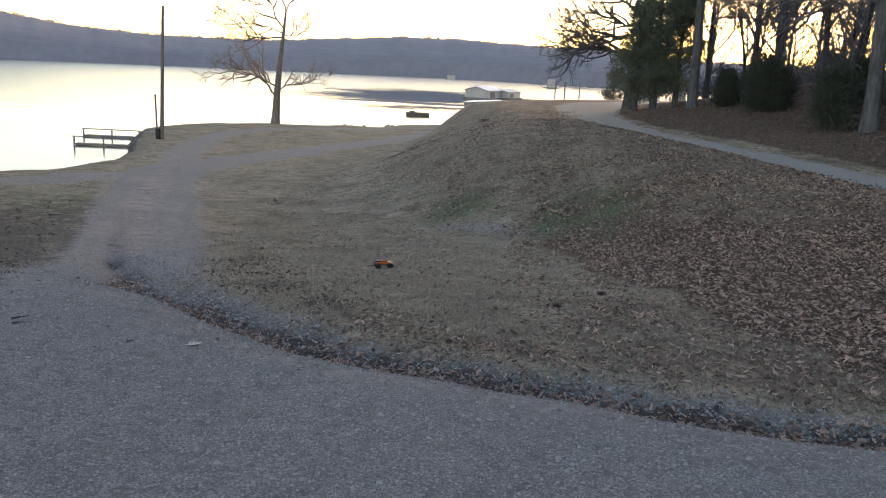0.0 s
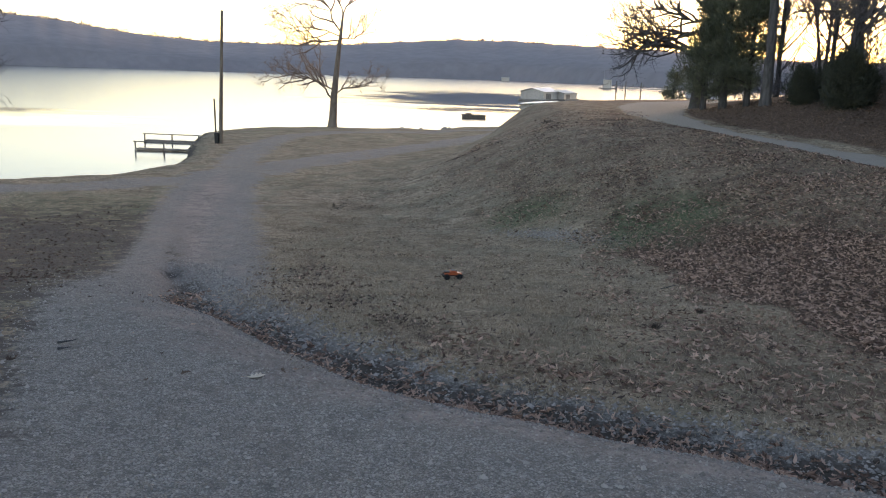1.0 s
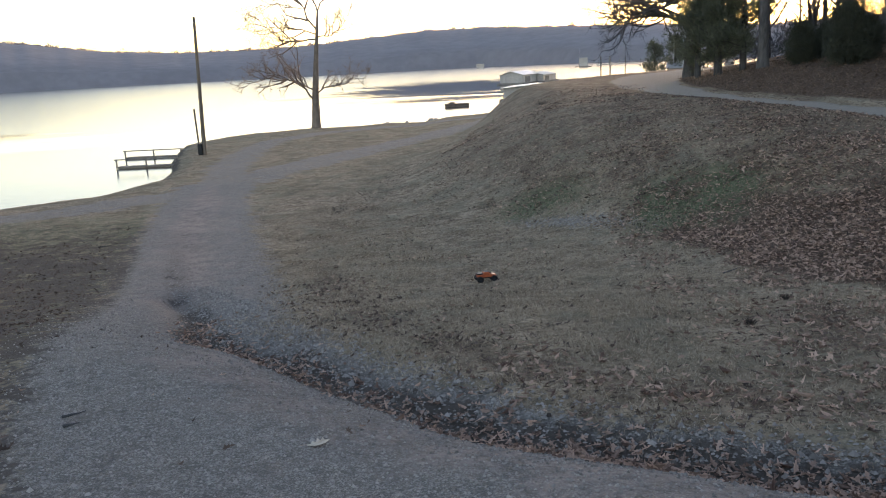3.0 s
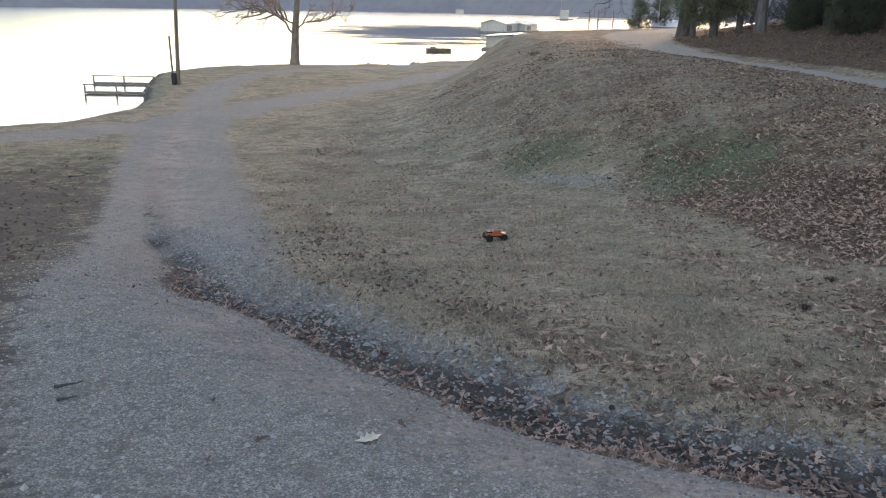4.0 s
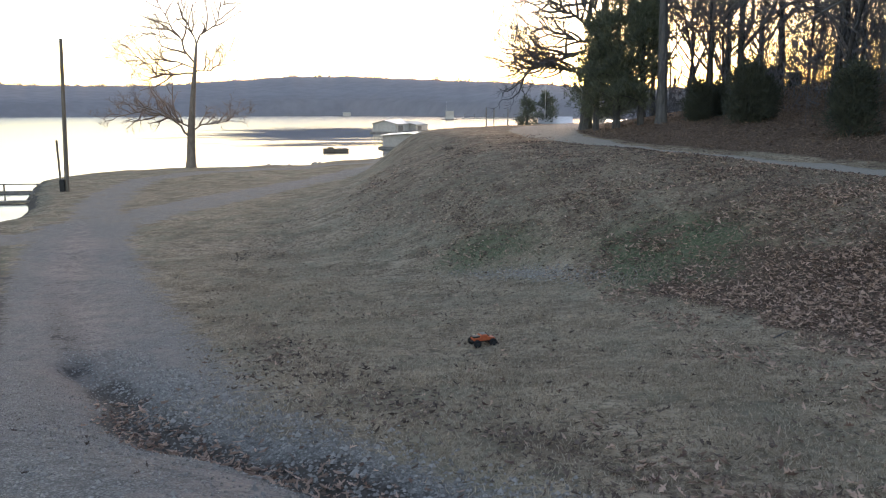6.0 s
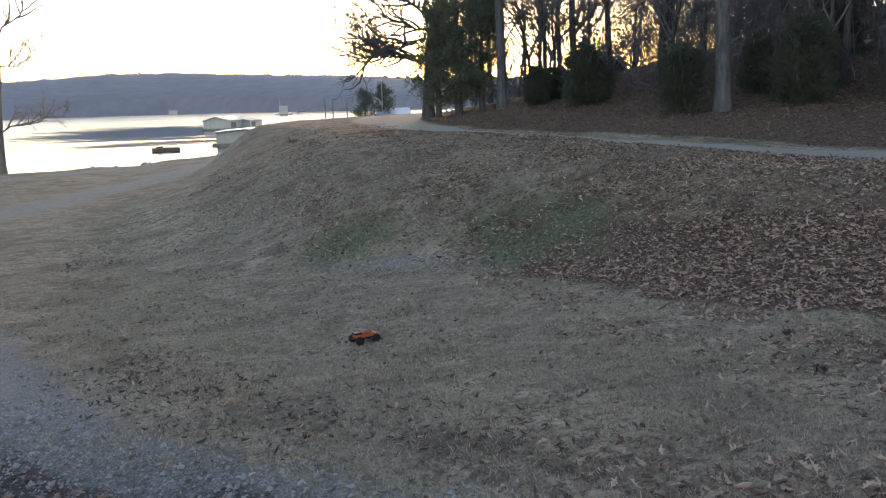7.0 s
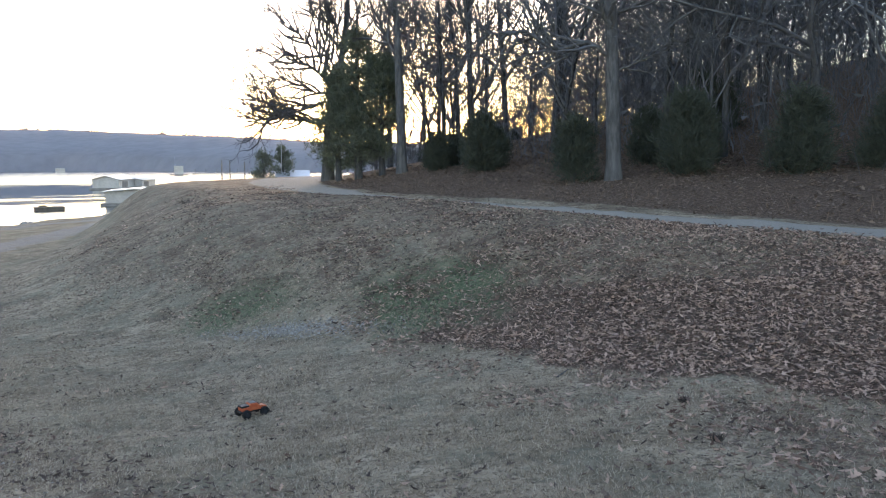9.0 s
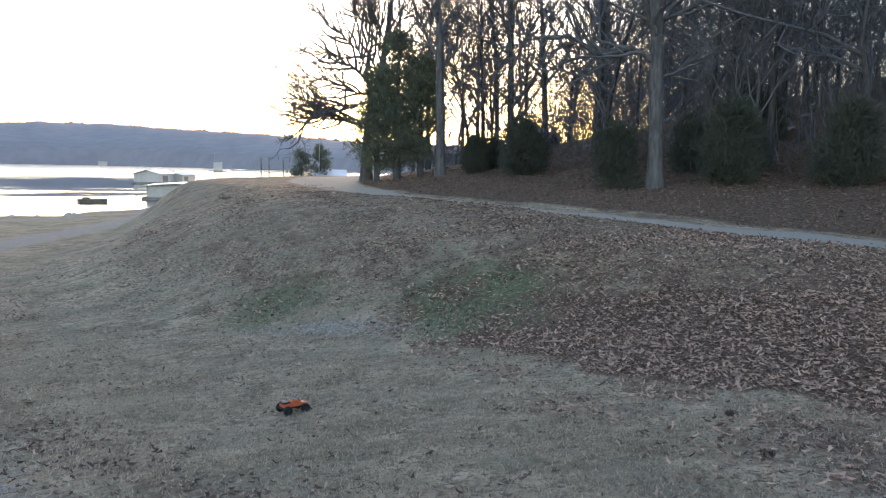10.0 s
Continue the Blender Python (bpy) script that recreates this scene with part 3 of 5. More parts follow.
def twig_cards(rng, out, number, size, half=0.011):
    """Fine end twigs, as thin three-sided spikes."""
    verts, faces = [], []
    pool = (out[2] + out[3]) or out[1]
    for _ in range(number):
        points, radii = pool[int(rng.integers(len(pool)))]
        k = rng.random() * (len(points) - 1)
        i = int(k)
        p = points[i].lerp(points[min(i + 1, len(points) - 1)], k - i)
        way = ((points[-1] - points[0]).normalized() + Vector(rng.normal(0, 0.7, 3)) + Vector((0, 0, 0.15))).normalized()
        w = way.cross(Vector(rng.normal(0, 1, 3))).normalized() * half
        tip, base = p + way * size * rng.uniform(0.5, 1.3), len(verts)
        bow = p.lerp(tip, 0.5) + Vector(rng.normal(0, 0.06 * size, 3))
        verts += [p - w, p + w, bow + w * 0.7, tip, bow - w * 0.7]
        faces.append((base, base + 1, base + 2, base + 3, base + 4))
    return verts, faces


def bare_tree(seed, tall, radius, name, label, at, group="", fork=0.45, lean=(0, 0), dark=False, twigs=900, spread=0.75, low=0.3, limbs=9, leaves=0, depth=3, category="tree"):
    rng = np.random.default_rng(seed)
    tree = thing(name, label, category, at, group=group)
    trunk = limb(rng, Vector((0, 0, -0.25)), Vector((lean[0], lean[1], 1)), tall * 0.8, radius, 0.035, 0.03, 9)
    trunk[1][0] *= 1.35
    out = [[], [], [], []]
    sprout(rng, trunk, 0, out, spread, 0.08, low, limbs, depth, 0.55)
    v, f = tubes([trunk], 10)
    part_of("trunk", v, f, BARK_DARK if dark else BARK, tree)
    if group:
        v, f = tubes(out[0] + out[1], 4)
    else:
        for one in out[0]:
            v, f = tubes([one], 6)
            part_of("limb", v, f, BARK_DARK if dark else BARK, tree)
        v, f = tubes(out[1], 4)
    v2, f2 = tubes(out[2] + out[3], 3)
    n = len(v)
    v3, f3 = twig_cards(rng, out, twigs, tall * 0.075, 0.009)
    m = n + len(v2)
    part_of("crown", v + v2 + v3, f + [tuple(i + n for i in q) for q in f2] + [tuple(i + m for i in q) for q in f3], HAZED_TWIG, tree)
    if leaves:
        pool = [l for l in out[2] + out[3]]
        lv, lf = [], []
        for _ in range(leaves):
            points, _ = pool[int(rng.integers(len(pool)))]
            p = points[-1] + Vector(rng.normal(0, 0.2, 3))
            leaf_blade(rng, p, 0.09, lv, lf)
        part_of("russet_tips", lv, lf, RUSSET, tree, "russet dead leaves still on the twigs")
    return tree


def wavy(rng, row):
    """A limb bent at every third of its stretches."""
    out = []
    for a, b in zip(row, row[1:]):
        long = math.dist(a[:3], b[:3])
        for k in (0, 1 / 3, 2 / 3):
            w = 0.0 if k == 0 and not out else 0.05 * long
            out.append(tuple(p + (q - p) * k + (rng.normal(0, w) if i < 3 else 0.0) for i, (p, q) in enumerate(zip(a, b))))
    return out + [row[-1]]


def limbed_tree(seed, name, label, at, trunk, mains, tilt=0.0, twigs=3000, fine=0.012, dark=False, shoots=9, scale=0.45, russet_tips=None, thin=0.72, tan=False):
    """A tree whose trunk and main limbs are set out, with branches and twigs grown on them."""
    rng = np.random.default_rng(seed)
    tree = thing(name, label, "tree", at)
    tree.matrix_basis = pose(*at, 0, tilt, 0)
    bark = GLARE_BARK if tan else BARK_DARK if dark else BARK
    as_line = lambda row, thin=1.0: ([Vector(q[:3]) for q in row], [q[3] * thin for q in row])
    v, f = tubes([as_line(trunk)], 12)
    part_of("trunk", v, f, bark, tree)
    out = [[], [], [], []]
    for row in mains:
        row = wavy(rng, row)
        v, f = tubes([as_line(row, thin)], 7)
        part_of("limb", v, f, bark, tree)
        sprout(rng, as_line(row), 1, out, 0.72, 0.07, 0.12, shoots, 3, scale)
    for group in out:
        for _, radii in group:
            radii[:] = [max(r, fine * (1 - 0.5 * i / len(radii))) for i, r in enumerate(radii)]
    v, f = tubes(out[1], 4)
    v2, f2 = tubes(out[2] + out[3], 3)
    v3, f3 = twig_cards(rng, out, twigs, 0.55, fine * 0.6)
    n, m = len(v), len(v) + len(v2)
    part_of("crown", v + v2 + v3, f + [tuple(i + n for i in q) for q in f2] + [tuple(i + m for i in q) for q in f3], GLARE_TWIG if tan else HAZED_TWIG, tree)
    # russet flakes added where the outer twigs catch the low sun
    if russet_tips:
        number, test = russet_tips
        near = [l for l in out[2] + out[3] if test(l[0][-1])]
        lv, lf = [], []
        for _ in range(number):
            points, _ = near[int(rng.integers(len(near)))]
            leaf_blade(rng, points[-1] + Vector(rng.normal(0, 0.2, 3)), 0.045, lv, lf)
        part_of("russet_tips", lv, lf, RUSSET, tree, "sparse russet leaves on the outer twigs")
    return tree


def leaf_blade(rng, p, size, verts, faces, flat=False):
    """A curled lobed leaf of four triangles."""
    a = rng.uniform(0, 2 * math.pi)
    tilt = Vector(rng.normal(0, 0.35 if flat else 1.0, 3)) + Vector((0, 0, 1.0 if flat else 0.2))
    up = tilt.normalized()
    u = up.cross(Vector((math.cos(a), math.sin(a), 0.1))).normalized()
    w = up.cross(u)
    s, base, curl = size * rng.uniform(0.55, 1.3), len(verts), up * size * rng.uniform(0.05, 0.5)
    verts += [p - u * s * 0.55, p - u * s * rng.uniform(-0.15, 0.3) + w * s * rng.uniform(0.04, 0.34) + curl, p + u * s * 0.55 + curl * 0.5, p - u * s * 0.05 - w * s * rng.uniform(0.08, 0.28) + curl * rng.uniform(0.2, 1.0), p + up * size * 0.02, p + u * s * 0.3 + w * s * rng.uniform(0.05, 0.3) + curl]
    faces += [(base, base + 4, base + 1), (base + 1, base + 4, base + 5), (base + 5, base + 4, base + 2), (base + 2, base + 4, base + 3), (base + 3, base + 4, base)]


def cedar(seed, tall, wide, at, label, group="", name="cedar_tree", bare=0.06, sprays=2600, mat=BACKLIT_NEEDLE, fine=1.0, taper=0.65):
    """An evergreen with a tapered trunk, limbs and sprays of needles with gaps."""
    rng = np.random.default_rng(seed)
    tree = thing(name, label, "evergreen tree", at, group=group)
    trunk = limb(rng, Vector((0, 0, -0.2)), Vector((0, 0, 1)), tall, 0.03 * tall, 0.02, 0.02, 8)
    v, f = tubes([trunk], 8)
    part_of("trunk", v, f, BARK_DARK, tree)
    branches, verts, faces = [], [], []
    number = int(26 + tall * 7)
    for _ in range(number):
        k = bare + (0.97 - bare) * rng.random()
        i = min(int(k * 8), 7)
        p = trunk[0][i].lerp(trunk[0][i + 1], k * 8 - i)
        a = rng.uniform(0, 2 * math.pi)
        length = wide * (1 - k) ** taper * rng.uniform(0.55, 1.15) * (0.65 + 0.35 * min(1, k / 0.2)) + 0.15
        branches.append(limb(rng, p, Vector((math.cos(a), math.sin(a), 0.45)), length, 0.012 + 0.01 * length, 0.12, 0.04, 4))
    v, f = tubes(branches, 4)
    part_of("branch_frame", v, f, BARK_DARK, tree)
    for _ in range(sprays):
        points, _ = branches[int(rng.integers(len(branches)))]
        k = (0.15 + 0.85 * rng.random() ** 0.6) * 4
        i = min(int(k), 3)
        p = points[i].lerp(points[i + 1], k - i) + Vector(rng.normal(0, 0.2, 3))
        for _ in range(5):
            way = (points[-1] - points[0]).normalized() * 0.6 + Vector(rng.normal(0, 0.6, 3)) + Vector((0, 0, 0.4))
            way = way.normalized() * rng.uniform(0.14, 0.4)
            w = way.cross(Vector(rng.normal(0, 1, 3))).normalized() * rng.uniform(0.012, 0.03) * fine
            base = len(verts)
            verts += [p - w * 0.4, p + way * 0.55 + w, p + way, p + way * 0.5 - w]
            faces.append((base, base + 1, base + 2, base + 3))
    part_of("crown", verts, faces, mat, tree)
    return tree


def on_ground(x, y):
    return (x, y, ground_z(x, y) - 0.02)


# the tree on the shore, its trunk and limbs as (x, y, z, radius)
limbed_tree(11, "shade_tree", "tall bare shade tree with spreading limbs on the lake shore", on_ground(-12.26, 57.4),
            [(0, 0, -0.3, 0.40), (0.03, 0, 0.5, 0.29), (0.1, 0, 2.3, 0.23), (0.28, 0, 4.4, 0.17), (0.5, 0, 6.6, 0.11), (0.62, 0, 7.8, 0.07)],
            [[(-0.05, 0, 2.0, 0.15), (-0.83, 0.1, 2.95, 0.12), (-1.8, 0.3, 3.4, 0.10), (-2.75, 0.3, 3.65, 0.08), (-3.9, 0.1, 3.35, 0.05), (-5.2, 0, 2.9, 0.02)],
             [(0.1, 0, 2.6, 0.11), (-0.8, -0.4, 3.1, 0.09), (-1.9, -0.8, 3.6, 0.06), (-3.4, -1.0, 4.1, 0.02)],
             [(0.15, 0, 2.35, 0.11), (1.0, -0.2, 2.85, 0.08), (1.9, -0.3, 2.85, 0.06), (2.8, -0.3, 3.2, 0.04), (3.8, -0.2, 3.3, 0.02)],
             [(0.42, 0, 6.0, 0.12), (-1.0, 0.3, 5.9, 0.09), (-1.95, 0.4, 5.9, 0.07), (-3.0, 0.3, 6.9, 0.05), (-4.2, 0.2, 7.8, 0.02)],
             [(0.45, 0, 6.3, 0.09), (-1.0, -0.5, 6.7, 0.06), (-2.4, -0.8, 6.8, 0.04), (-3.6, -0.9, 6.5, 0.02)],
             [(0.5, 0, 6.6, 0.13), (-0.4, 0.1, 8.0, 0.10), (-1.0, 0.2, 9.1, 0.07), (-1.9, 0.2, 10.6, 0.05), (-3.0, 0, 11.8, 0.02)],
             [(-0.4, 0.1, 8.0, 0.07), (-1.7, 0, 8.3, 0.05), (-3.0, -0.2, 8.35, 0.04), (-4.3, -0.2, 8.1, 0.02)],
             [(0.62, 0, 7.8, 0.11), (0.1, 0.1, 9.1, 0.08), (-0.3, 0.2, 10.6, 0.05), (-0.5, 0.1, 12.2, 0.02)],
             [(0.62, 0, 7.8, 0.11), (1.9, 0, 9.2, 0.08), (2.3, 0.1, 10.4, 0.05), (2.6, 0, 12.0, 0.02)],
             [(0.45, 0, 6.1, 0.08), (1.5, -0.2, 6.2, 0.06), (2.3, -0.3, 6.9, 0.04), (3.0, -0.2, 8.1, 0.02)]],
            1.0, 5200, 0.008, shoots=15, scale=0.4, russet_tips=(260, lambda q: q.x < -1.8 and 4.6 < q.z < 9.5), thin=0.5, tan=True)

# the tree whose twigs reach over the shore track
limbed_tree(12, "shore_tree", "bare tree with drooping twigs beside the shore track", on_ground(-20.2, 22.3),
            [(0, 0, -0.3, 0.3), (0, 0, 1.0, 0.22), (0.1, 0, 3.0, 0.19), (0.3, 0.1, 5.5, 0.15), (0.5, 0.2, 9.0, 0.05)],
            [[(0.1, 0, 3.2, 0.12), (1.3, 0.6, 4.6, 0.09), (2.6, 1.3, 5.4, 0.06), (4.2, 2.2, 5.6, 0.02)],
             [(0.2, 0, 4.2, 0.11), (1.2, 0.6, 6.0, 0.08), (2.4, 1.3, 7.2, 0.05), (3.9, 2.0, 7.9, 0.02)],
             [(0.1, 0, 2.8, 0.09), (1.4, 0.7, 3.9, 0.06), (2.8, 1.4, 4.1, 0.04), (4.1, 2.2, 3.4, 0.02)],
             [(0.2, 0, 4.5, 0.11), (-1.2, 0.3, 5.8, 0.08), (-2.6, 0.4, 6.6, 0.02)],
             [(0.3, 0.1, 5.5, 0.10), (-0.3, -1.0, 7.2, 0.06), (-0.8, -1.9, 8.8, 0.02)]], 0.0, 1500, 0.005, shoots=9, scale=0.42)


def thicket():
    """The dense haze of fine twigs between the trunks, on the slope behind the road's edge."""
    rng = np.random.default_rng(77)
    n = 270000
    y = rng.uniform(-6, 75, n)
    off = np.where(y > 42, 3.6, 7.5) + 40 * rng.random(n) ** 1.15
    x = np.interp(y, [p[1] for p in UPPER], [p[0] for p in UPPER]) + off
    aim = np.arctan2(x + 3.0, y - 5.0)
    keep = rng.random(n) < 0.1 + 0.3 * (off < 9) * (y > 42) + 0.6 * smooth(0.43, 0.56, aim)
    x, y, aim = x[keep], y[keep], aim[keep]
    n = len(x)
    cover = 1.9 + 3.7 * smooth(0.44, 0.64, aim) + 1.6 * smooth(0.72, 0.9, aim) + 1.5 * np.sin(x * 0.7 + y * 0.4) + 1.0 * np.sin(x * 1.9 - y * 1.3)
    p = np.column_stack([x, y, height(x, y) + np.maximum(cover, 0.8) * rng.random(n) ** 0.8])
    way = np.column_stack([rng.normal(0, 0.5, n), rng.normal(0, 0.5, n), rng.uniform(0.1, 1.0, n)]) * rng.uniform(0.3, 1.1, n)[:, None]
    a = rng.uniform(0, 2 * np.pi, n)
    w = np.column_stack([np.cos(a), np.sin(a), np.zeros(n)]) * rng.uniform(0.005, 0.014, n)[:, None]
    bow = p + way * 0.5 + rng.normal(0, 0.06, (n, 3))
    verts = np.stack([p - w, p + w, bow + w * 0.7, p + way, bow - w * 0.7], 1).reshape(-1, 3)
    me = bpy.data.meshes.new("thicket")
    me.from_pydata(verts.tolist(), [], np.arange(5 * n).reshape(-1, 5).tolist())
    me.materials.append(HAZED_BRUSH)
    tagged(new("thicket", me), "dense grey-brown thicket of fine twigs on the wooded slope", "brush", kind="stuff")


def woods():
    rng = np.random.default_rng(21)
    # the big oaks at the edge
    limbed_tree(31, "oak_tree", "stout bare grey oak standing in leaf litter above the road", on_ground(13.5, 25.6),
                [(0, 0, -0.3, 0.34), (-0.02, 0, 0.6, 0.25), (-0.06, 0, 2.0, 0.22), (-0.14, 0, 3.6, 0.21), (-0.2, 0, 5.0, 0.2), (-0.3, 0.2, 7.5, 0.16), (-0.2, 0.3, 11, 0.10), (0.2, 0.2, 15, 0.04)],
                [[(-0.15, 0, 3.9, 0.12), (-0.9, 0.2, 4.3, 0.11), (-1.9, 0.4, 4.1, 0.09), (-3.0, 0.6, 4.6, 0.06), (-4.4, 0.8, 4.4, 0.02)],
                 [(-0.2, 0, 4.6, 0.13), (-0.9, -0.3, 5.4, 0.10), (-1.8, -0.4, 6.6, 0.07), (-3.2, -0.4, 7.5, 0.03)],
                 [(-0.2, 0, 4.9, 0.12), (0.5, 0.1, 6.0, 0.1), (1.2, 0.2, 7.6, 0.07), (2.4, 0.1, 9.4, 0.03)],
                 [(-0.2, 0, 5.2, 0.09), (0.9, -0.6, 5.7, 0.07), (2.3, -1.0, 6.3, 0.05), (4.0, -1.2, 6.5, 0.02)],
                 [(-0.25, 0.1, 6.2, 0.10), (-1.3, 0.6, 7.3, 0.07), (-2.7, 0.9, 8.6, 0.03)],
                 [(-0.3, 0.2, 7.4, 0.09), (0.8, 0.5, 8.8, 0.06), (2.0, 0.6, 10.6, 0.02)],
                 [(-0.14, 0, 3.4, 0.06), (0.5, -0.5, 3.7, 0.05), (1.4, -0.9, 4.4, 0.03), (2.2, -1.2, 4.3, 0.02)]],
                0.0, 4500, 0.008, shoots=12, scale=0.5)
    limbed_tree(32, "oak_tree", "wide bare oak with long low limbs at the woods' end", on_ground(9.9, 44.0),
                [(0, 0, -0.3, 0.42), (0, 0, 0.6, 0.3), (0.06, 0, 2.0, 0.26), (0.2, 0, 3.2, 0.25), (0.5, 0, 4.6, 0.21), (0.85, 0, 6.2, 0.17), (1.2, 0, 8.4, 0.12), (1.5, 0.2, 11.5, 0.05)],
                [[(0.1, 0, 2.9, 0.17), (-1.6, -0.2, 3.25, 0.14), (-2.8, -0.4, 3.15, 0.10), (-3.7, -0.5, 2.95, 0.06), (-4.5, -0.6, 3.05, 0.02)],
                 [(0.1, 0, 3.1, 0.11), (-1.2, 0.5, 3.2, 0.09), (-2.5, 0.8, 3.1, 0.06), (-3.6, 0.9, 3.15, 0.02)],
                 [(0.3, 0, 4.0, 0.15), (-1.0, 0.1, 3.8, 0.12), (-2.5, 0.1, 3.75, 0.08), (-3.6, 0, 4.0, 0.05), (-4.6, 0, 4.3, 0.02)],
                 [(0.3, 0, 4.2, 0.12), (-1.1, -0.5, 4.6, 0.09), (-2.5, -0.8, 4.9, 0.06), (-3.9, -1.0, 5.0, 0.02)],
                 [(0.4, 0, 4.6, 0.15), (-0.7, -0.2, 5.6, 0.12), (-1.9, -0.3, 6.0, 0.08), (-3.2, -0.4, 6.5, 0.02)],
                 [(0.5, 0, 4.9, 0.14), (-0.4, 0.2, 6.6, 0.11), (-1.5, 0.3, 7.4, 0.07), (-2.7, 0.4, 8.4, 0.02)],
                 [(0.6, 0, 5.2, 0.14), (-0.2, -0.2, 7.2, 0.10), (-0.9, -0.3, 8.9, 0.07), (-1.7, -0.5, 10.6, 0.02)],
                 [(0.8, 0, 5.8, 0.13), (0.7, 0.3, 7.6, 0.10), (0.2, 0.4, 9.4, 0.06), (-0.2, 0.4, 11.2, 0.02)],
                 [(0.9, 0, 6.2, 0.12), (1.8, 0.2, 7.6, 0.09), (2.3, 0.3, 9.1, 0.06), (2.8, 0.3, 11.0, 0.02)],
                 [(0.4, 0, 4.4, 0.10), (1.5, -0.4, 5.3, 0.08), (2.6, -0.5, 6.4, 0.05), (3.5, -0.4, 7.8, 0.02)],
                 [(1.0, 0, 7.0, 0.09), (0.2, -0.6, 8.3, 0.06), (-0.7, -0.9, 9.8, 0.02)]],
                0.0, 11000, 0.008, shoots=20, scale=0.5, thin=0.44)
    limbed_tree(33, "oak_tree", "slim straight bare oak at the woods' end", on_ground(11.8, 38.9),
                [(0, 0, -0.3, 0.32), (0, 0, 0.6, 0.24), (-0.02, 0, 2.5, 0.21), (-0.1, 0, 4.6, 0.19), (-0.15, 0, 6.5, 0.15), (-0.3, 0.1, 9.0, 0.10), (-0.4, 0.1, 13, 0.03)],
                [[(-0.1, 0, 4.7, 0.10), (0.5, 0.1, 5.5, 0.09), (0.9, 0.1, 6.8, 0.07), (1.4, 0.1, 8.6, 0.03)],
                 [(-0.1, 0, 5.3, 0.10), (-0.8, 0.2, 6.3, 0.08), (-1.2, 0.2, 7.8, 0.06), (-2.0, 0.2, 9.6, 0.02)],
                 [(0, 0, 3.8, 0.06), (1.0, -0.3, 4.3, 0.05), (2.2, -0.4, 4.3, 0.03), (3.0, -0.4, 4.0, 0.02)],
                 [(-0.15, 0, 6.2, 0.08), (0.8, 0.4, 7.4, 0.06), (1.9, 0.6, 9.0, 0.02)],
                 [(-0.2, 0, 7.0, 0.08), (-1.2, -0.3, 8.0, 0.06), (-2.6, -0.4, 9.0, 0.02)]],
                0.0, 3800, 0.010, shoots=13, scale=0.5)
    cedar(41, 7.0, 1.9, on_ground(10.48, 41.05), "tall dense dark cedar growing between the oaks", bare=0.1, sprays=4600, fine=0.65, taper=0.5)
    cedar(45, 5.4, 1.7, on_ground(9.75, 41.9), "slim dense dark cedar growing between the oaks", bare=0.12, sprays=3300, fine=0.65, taper=0.5)
    cedar(46, 5.6, 1.7, on_ground(11.35, 40.2), "dark cedar with bare lower stems between the oaks", bare=0.12, sprays=2900, fine=0.65, taper=0.5)
    # wood behind: a few kinds, repeated
    kinds = []
    for i in range(7):
        tall = 11 + 0.8 * i
        kinds.append(bare_tree(60 + i, tall, 0.075 + 0.017 * i, "woodland_tree", "bare leafless woodland tree on the leafy slope", on_ground(17 + 3.3 * i, 26 + 5.1 * ((i * 3) % 7)), "trees of the wood", dark=True, spread=0.6 + 0.05 * (i % 3), low=0.2, limbs=16, twigs=1100, depth=2))
    # the trunks that stand out behind the oaks, then the rest of the wood
    spots = [(16.7, 44.3), (20.2, 49.3), (16.2, 40.1), (22.7, 50.2), (19.7, 42.7), (17.4, 34.6), (17.1, 27.3), (25.8, 35.6), (29.7, 37.4), (20.9, 26.3), (19.0, 22.4), (16.3, 51.1), (20.4, 54.8), (17.2, 47.0), (23.2, 62.0), (18.8, 58.5), (25.5, 70.0), (21.2, 66.0)]
    named = len(spots)
    while len(spots) < 162:
        y = rng.uniform(-2, 92)
        off = 6.5 + rng.random() * 50
        base = np.interp(y, [p[1] for p in UPPER], [p[0] for p in UPPER])
        x = base + off
        if y > 60 and x < base + 7:
            continue
        if off > 12 and rng.random() < (0.97 if math.atan2(x + 3.2, y - 4.3) < 0.6 else 0.0):
            continue
        if all((x - a) ** 2 + (y - b) ** 2 > 3.0 for a, b in spots) and (x - 13.5) ** 2 + (y - 25.6) ** 2 > 6:
            spots.append((x, y))
    for i, (x, y) in enumerate(spots):
        ob = kinds[(4 if i < 13 else 1) + i % 3] if i < named else kinds[int(rng.integers(7))]
        s = rng.uniform(0.9, 1.2) if i < named else rng.uniform(0.75, 1.15)
        copy = copy_thing(ob, pose(*on_ground(x, y), 0, 0, rng.uniform(0, 360)))
        copy.scale = (s, s, s * rng.uniform(0.9, 1.1))
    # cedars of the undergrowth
    small = cedar(43, 2.0, 0.85, on_ground(12.87, 26.85), "low dark cedar bush under bare trees", "cedars under the trees", sprays=2200, mat=SHADED_NEEDLE, fine=0.42, taper=0.7)
    mid = cedar(44, 2.5, 1.0, on_ground(14.9, 23.87), "dark cedar under bare trees", "cedars under the trees", sprays=2900, mat=SHADED_NEEDLE, fine=0.42, taper=0.7)
    for x, y, s in ((12.77, 37.35, 0.7), (14.1, 38.2, 0.6), (13.21, 33.74, 0.95), (16.35, 20.86, 0.95), (17.6, 19.0, 0.8), (16.9, 25.2, 0.7)):
        copy_thing(mid, pose(*on_ground(x, y), 0, 0, rng.uniform(0, 360))).scale = (s, s, s)
    for i in range(18):
        y = rng.uniform(6, 58)
        x = np.interp(y, [p[1] for p in UPPER], [p[0] for p in UPPER]) + rng.uniform(7, 16)
        s = rng.uniform(0.4, 0.95)
